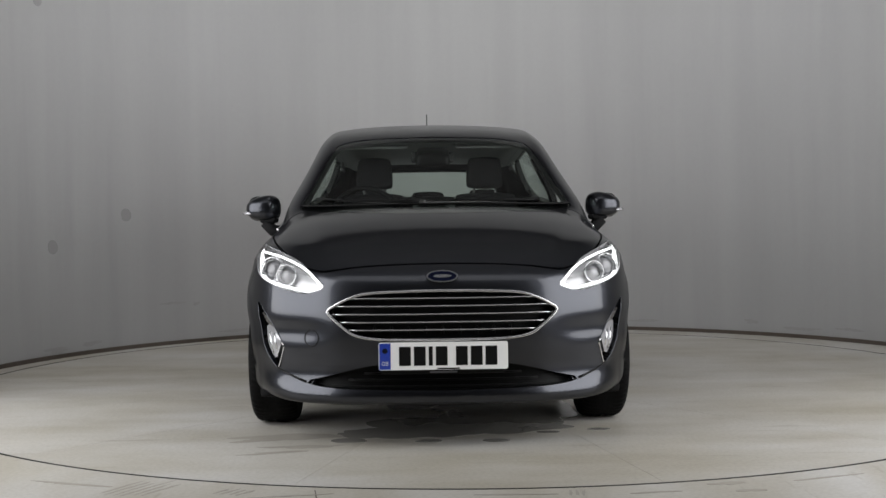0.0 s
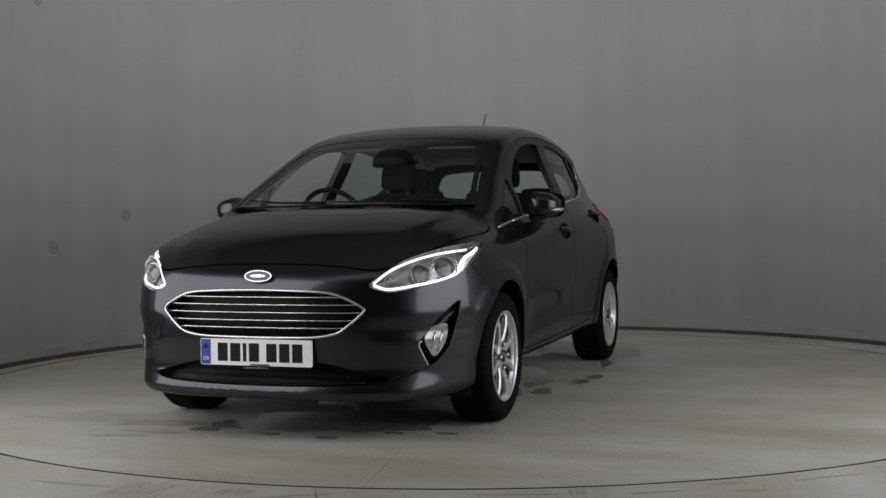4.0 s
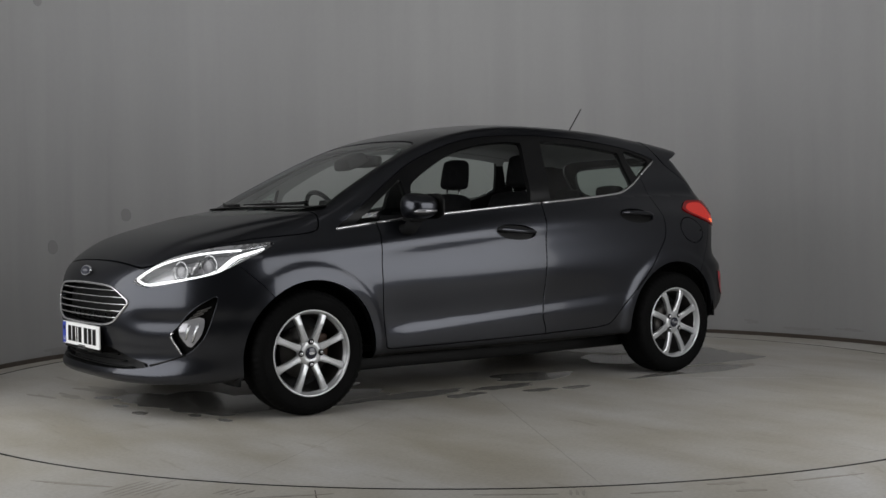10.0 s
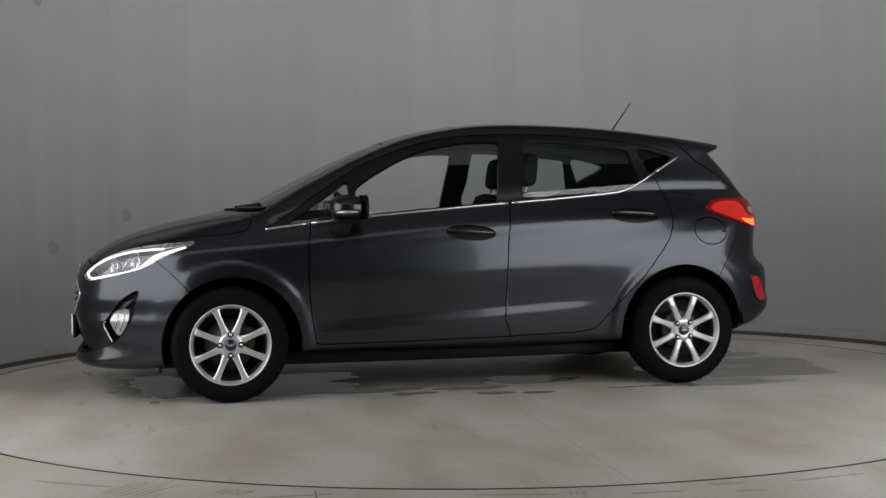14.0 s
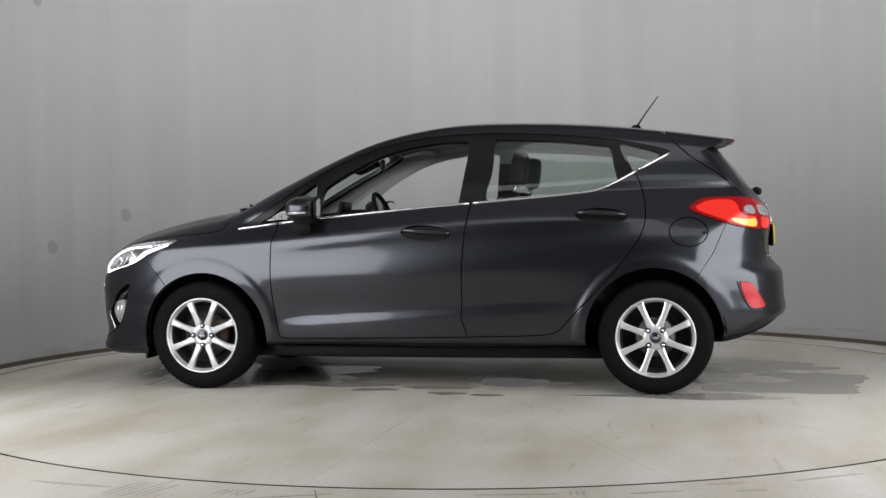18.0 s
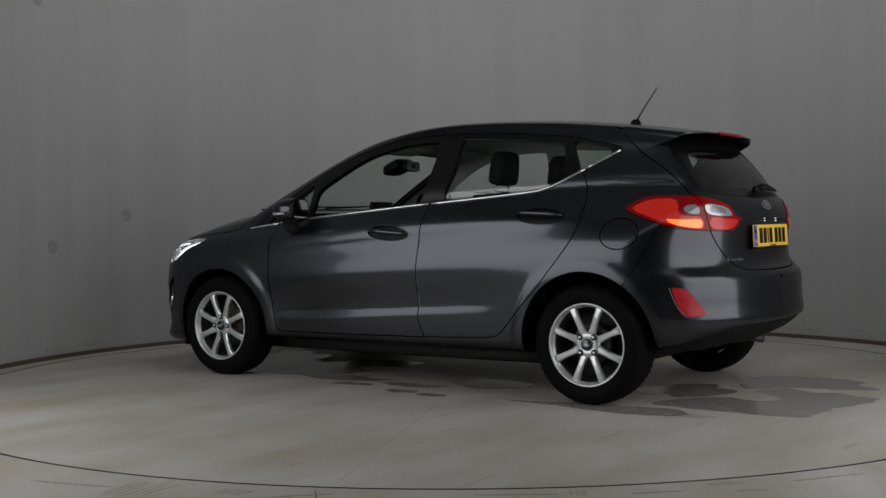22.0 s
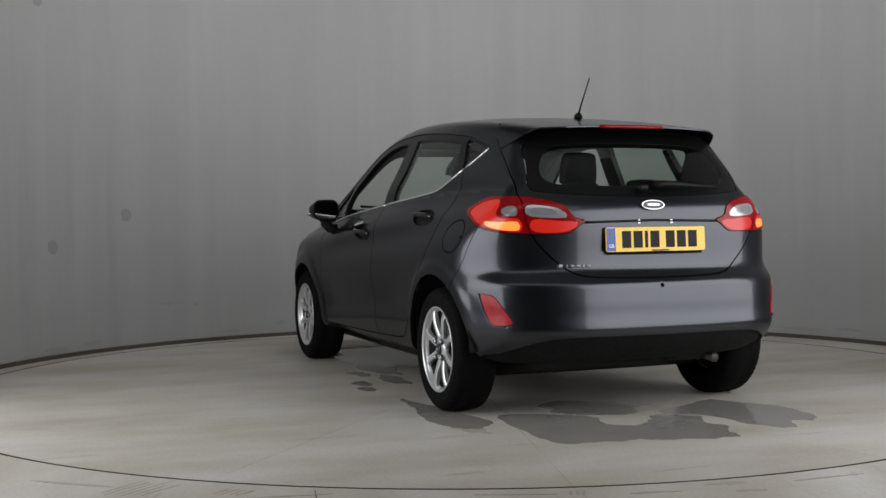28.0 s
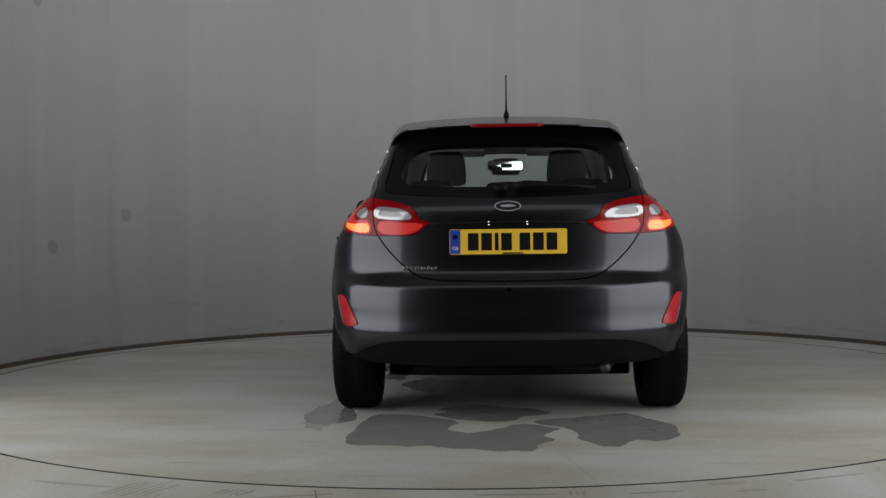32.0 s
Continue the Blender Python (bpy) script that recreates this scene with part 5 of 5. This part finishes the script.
tagged(pit, "dark pit under the turntable", kind="structure")
for nm, loc, size in (("wall_back", (0, 11.5, 3), (24, 0.2, 6)), ("wall_front", (0, -11.5, 3), (24, 0.2, 6)), ("wall_left", (-11.5, 0, 3), (0.2, 23, 6)), ("wall_right", (11.5, 0, 3), (0.2, 23, 6))):
    tagged(mesh_object(nm, *rbox(loc, size, 0.02, 2), M_DARK, None, False), "unlit dark hall beyond the studio wall", kind="structure")
tagged(mesh_object("ceiling", *rbox((0, 0, 5.3), (23, 23, 0.2), 0.02, 2), M_CEILING, None, False), "grey painted ceiling over the studio", kind="structure")

for side_angle in SIDES:
    m = pose(0, 0, 0, 0, 0, side_angle) @ pose(BOX_R + 0.06, 0, BOX_Z)
    box = part("soft_panel", moved(rbox((0.03, 0, 0), (0.10, BOX_W + 0.06, BOX_H + 0.06), 0.03), m), M_DARK, None)
    tagged(box, "tall black-backed soft light panel beside the opening", "studio light", "soft panels")
    for y in (-1.5, 1.5):
        part("leg", moved(tube([(0.05, y, -BOX_Z), (0.05, y, -BOX_H / 2 + 0.05)], 0.03, 10), m), M_DARK, box)

# ---- turntable: fourteen sectors with open joints
table = new("turntable")
tagged(table, "large round turntable of pale concrete sectors with wet patches", "turntable")
for k in range(14):
    a0, a1 = radians(10.4 + 360 / 14 * k), radians(10.4 + 360 / 14 * (k + 1))
    e = 0.0009
    v = []
    mid = (a0 + a1) / 2
    off = (math.cos(mid) * e / math.sin((a1 - a0) / 2), math.sin(mid) * e / math.sin((a1 - a0) / 2))
    loop = [off] + [(2.932 * math.cos(a), 2.932 * math.sin(a)) for a in np.linspace(a0 + e / 2.93, a1 - e / 2.93, 12)]
    part("sector", slab(loop, 0.03, Matrix.Translation((0, 0, -0.03))), M_FLOOR, table, "", False)

part("rim", arc_sheet(2.9325, 2.9365, -0.03, -0.0008, 0, 360, 150, 0, 0), M_GAP, table, "dark edge round the turntable", False)


def blob(cx, cy, a, b, turn, seed, rough=0.25, n=64):
    """An uneven patch outline."""
    rnd = random.Random(seed)
    ph = [rnd.uniform(0, 6.28) for _ in range(7)]
    out = []
    for i in range(n):
        t = 2 * math.pi * i / n
        k = 1 + rough * sum(math.sin((m + 2) * t + ph[m]) / (m + 1.5) for m in range(7)) * 0.6
        x, y = a * k * math.cos(t), b * k * math.sin(t)
        out.append((cx + x * math.cos(turn) - y * math.sin(turn), cy + x * math.sin(turn) + y * math.cos(turn)))
    return out


# wet patches and tyre smears, in the turntable's plane
WET = ((-1.30, -0.12, 0.2, 0.3, 0.0, 8), (0.75, 0.36, 0.42, 0.10, 0.05, 9), (1.30, 0.30, 0.35, 0.12, -0.1, 10), (0.10, 0.44, 0.20, 0.07, 0.1, 11), (0.02, 0.66, 0.10, 0.055, 0.2, 12), (-0.20, 0.70, 0.09, 0.05, 0.0, 13), (0.45, 0.55, 0.12, 0.06, 0.0, 14),
       (1.62, -0.10, 0.22, 0.42, 0.0, 15), (1.80, -0.50, 0.10, 0.20, 0.0, 16), (2.02, -0.28, 0.035, 0.055, 0.0, 17), (2.03, 0.0, 0.035, 0.06, 0.0, 18), (1.80, 0.47, 0.03, 0.05, 0.0, 19), (1.85, 0.24, 0.03, 0.05, 0.0, 20),
       (1.98, -0.62, 0.05, 0.08, 0.0, 21), (0.95, -0.25, 0.35, 0.22, 0.2, 23), (-0.3, 0.2, 0.3, 0.15, 0.0, 24), (1.45, 0.05, 0.30, 0.36, 0.3, 25), (1.75, -0.22, 0.20, 0.26, 0.6, 26), (1.1, 0.12, 0.45, 0.20, 0.1, 27))
# the large puddle behind the rear axle and the one by the wheel
PUDDLES = (((-1.33, 0.40), (-1.79, 0.47), (-2.09, 0.46), (-2.12, 0.33), (-2.16, 0.21), (-2.14, 0.12), (-2.20, 0.02), (-2.25, -0.16), (-2.25, -0.31), (-2.12, -0.34), (-2.02, -0.40), (-1.90, -0.36), (-1.76, -0.44),
            (-1.70, -0.40), (-1.62, -0.26), (-1.78, -0.14), (-1.84, -0.02), (-1.72, 0.06), (-1.60, 0.02), (-1.45, 0.10)),
           ((-1.55, -0.30), (-1.76, -0.47), (-1.98, -0.50), (-2.16, -0.56), (-2.20, -0.66), (-2.05, -0.74), (-2.08, -0.86), (-1.95, -0.96), (-1.64, -0.97), (-1.45, -0.86), (-1.28, -0.78), (-1.38, -0.58)),
           ((-0.62, 0.64), (-0.95, 0.69), (-1.30, 0.76), (-1.55, 0.72), (-1.62, 0.61), (-1.48, 0.50), (-1.2, 0.55)))
for k, shape in enumerate(PUDDLES):
    rnd = random.Random(60 + k)
    rough_edge = [(px + rnd.uniform(-0.012, 0.012), py + rnd.uniform(-0.012, 0.012)) for px, py in smooth_line(shape, True, 5)]
    if k == 1:
        rough_edge = [(-1.78 + (px + 1.78) * 0.92, -0.66 + (py + 0.66) * 0.92) for px, py in rough_edge]
    part("puddle", slab(rough_edge, 0.0005 + 0.00005 * k), M_WET, table, "dark wet puddle with an uneven edge", False)
for k, (cx, cy, a, b, turn, seed) in enumerate(WET):
    part("wet_patch", slab(blob(cx, cy, a, b, turn, seed, 0.42 if a > 0.09 else 0.15), 0.0008 + 0.00003 * k), M_WET, table, "dark wet patch on the concrete", False)
SMEAR = ((1.86, -0.86, 0.07, 0.20, 0.15, 31), (2.10, -0.80, 0.03, 0.16, 0.1, 32), (2.22, -0.90, 0.025, 0.12, 0.2, 33), (1.93, -0.98, 0.04, 0.12, 0.1, 34), (-1.60, 0.66, 0.14, 0.06, 0.3, 35))
for k, (cx, cy, a, b, turn, seed) in enumerate(SMEAR):
    part("tyre_smear", slab(blob(cx, cy, a, b, turn, seed, 0.6), 0.0003 + 0.00003 * k), M_SMEAR, table, "faint dark tyre smear", False)
# marks on the still floor and on the wall
SCUFFS = [(-1.235 + 0.030 * k, -2.875 - 0.010 * k, 0.110 - 0.012 * (k % 3), 0.0060 + 0.002 * (k % 2), 1.10, 70 + k) for k in range(6)]     # parallel drag marks
SCUFFS += [(-0.865 + 0.030 * k, -2.950 - 0.008 * k, 0.035 + 0.012 * (k % 2), 0.007, 1.05, 80 + k) for k in range(4)]
SCUFFS += [(0.335 + 0.022 * k, -3.008, 0.032, 0.006, 1.5, 90 + k) for k in range(3)]
SCUFFS += [(0.892, -2.880, 0.062, 0.020, 0.1, 43), (0.945, -2.991, 0.05, 0.018, 0.2, 44), (-0.62, -3.03, 0.11, 0.010, 0.2, 45), (0.62, -3.01, 0.10, 0.008, 0.15, 46), (1.25, -2.80, 0.12, 0.010, 0.4, 47), (-1.42, -2.82, 0.16, 0.012, -0.3, 48), (0.15, -3.03, 0.12, 0.008, 0.0, 49)]
for k, (cx, cy, a, b, turn, seed) in enumerate(SCUFFS):
    tagged(part("floor_scuff", slab(blob(cx, cy, a, b, turn, seed, 0.5), 0.0005 + 0.00004 * k), M_SMEAR, None, "", False), "brown scuff on the concrete floor", kind="structure")
seam = slab([(-0.4350, -3.6), (-0.4300, -3.6), (-0.5395, -2.945), (-0.5435, -2.945)], 0.0004)
tagged(part("floor_joint", seam, M_DIRTSHADE, None, "", False), "dark joint across the concrete floor", kind="structure")
WALL_MARKS = ((157.4, 0.772, 0.050, 0.050, 50), (145.0, 0.992, 0.048, 0.048, 50), (159.3, 2.452, 0.045, 0.045, 50), (137.6, 0.316, 0.090, 0.012, 51), (134.0, 0.300, 0.030, 0.014, 52), (157.0, 0.062, 0.13, 0.016, 53), (151.0, 0.075, 0.10, 0.014, 54),
              (128.0, 0.070, 0.12, 0.013, 55), (121.0, 0.110, 0.04, 0.018, 56), (66.0, 0.080, 0.12, 0.012, 57), (50.0, 0.105, 0.06, 0.016, 58), (42.5, 0.070, 0.13, 0.015, 59), (35.0, 0.090, 0.10, 0.013, 60))
for ang, z, ra, rb_, seed in WALL_MARKS:
    a = radians(ang)
    off = 3.2385 - ra * ra / 6.4
    p = Vector((0.124 + off * math.cos(a), -0.07 + off * math.sin(a), z))
    m = Matrix.Translation(p) @ Matrix.Rotation(a, 4, "Z") @ FACE_R
    tagged(part("wall_mark", slab(blob(0, 0, ra, rb_, 0, seed, 0.08 if seed == 50 else 0.55, 32), 0.0006, m), M_MARK if seed == 50 else M_SCUFF, None, "", False), "grey smudge on the wall", kind="structure")


# ---------------------------------------------------------------- what moves
TURN = ((0.0, -2.9), (0.5, -2.05), (1.0, 0.55), (2.0, 6.3), (3.0, 12.0), (6.0, 29.65), (9.0, 47.1), (13.0, 70.45), (16.5, 90.6), (19.0, 105.1), (23.0, 128.75), (28.0, 157.8), (32.0, 181.6))


def motions():
    """Turntable and car turn together about the turntable's axis."""
    walk(table, [(t, pose(0, 0, 0, 0, 0, -90 - a)) for t, a in TURN])
    walk(car, [(t, pose(0, 0, 0, 0, 0, -90 - a) @ pose(0.1675, -0.2215, 0)) for t, a in TURN])


motions()
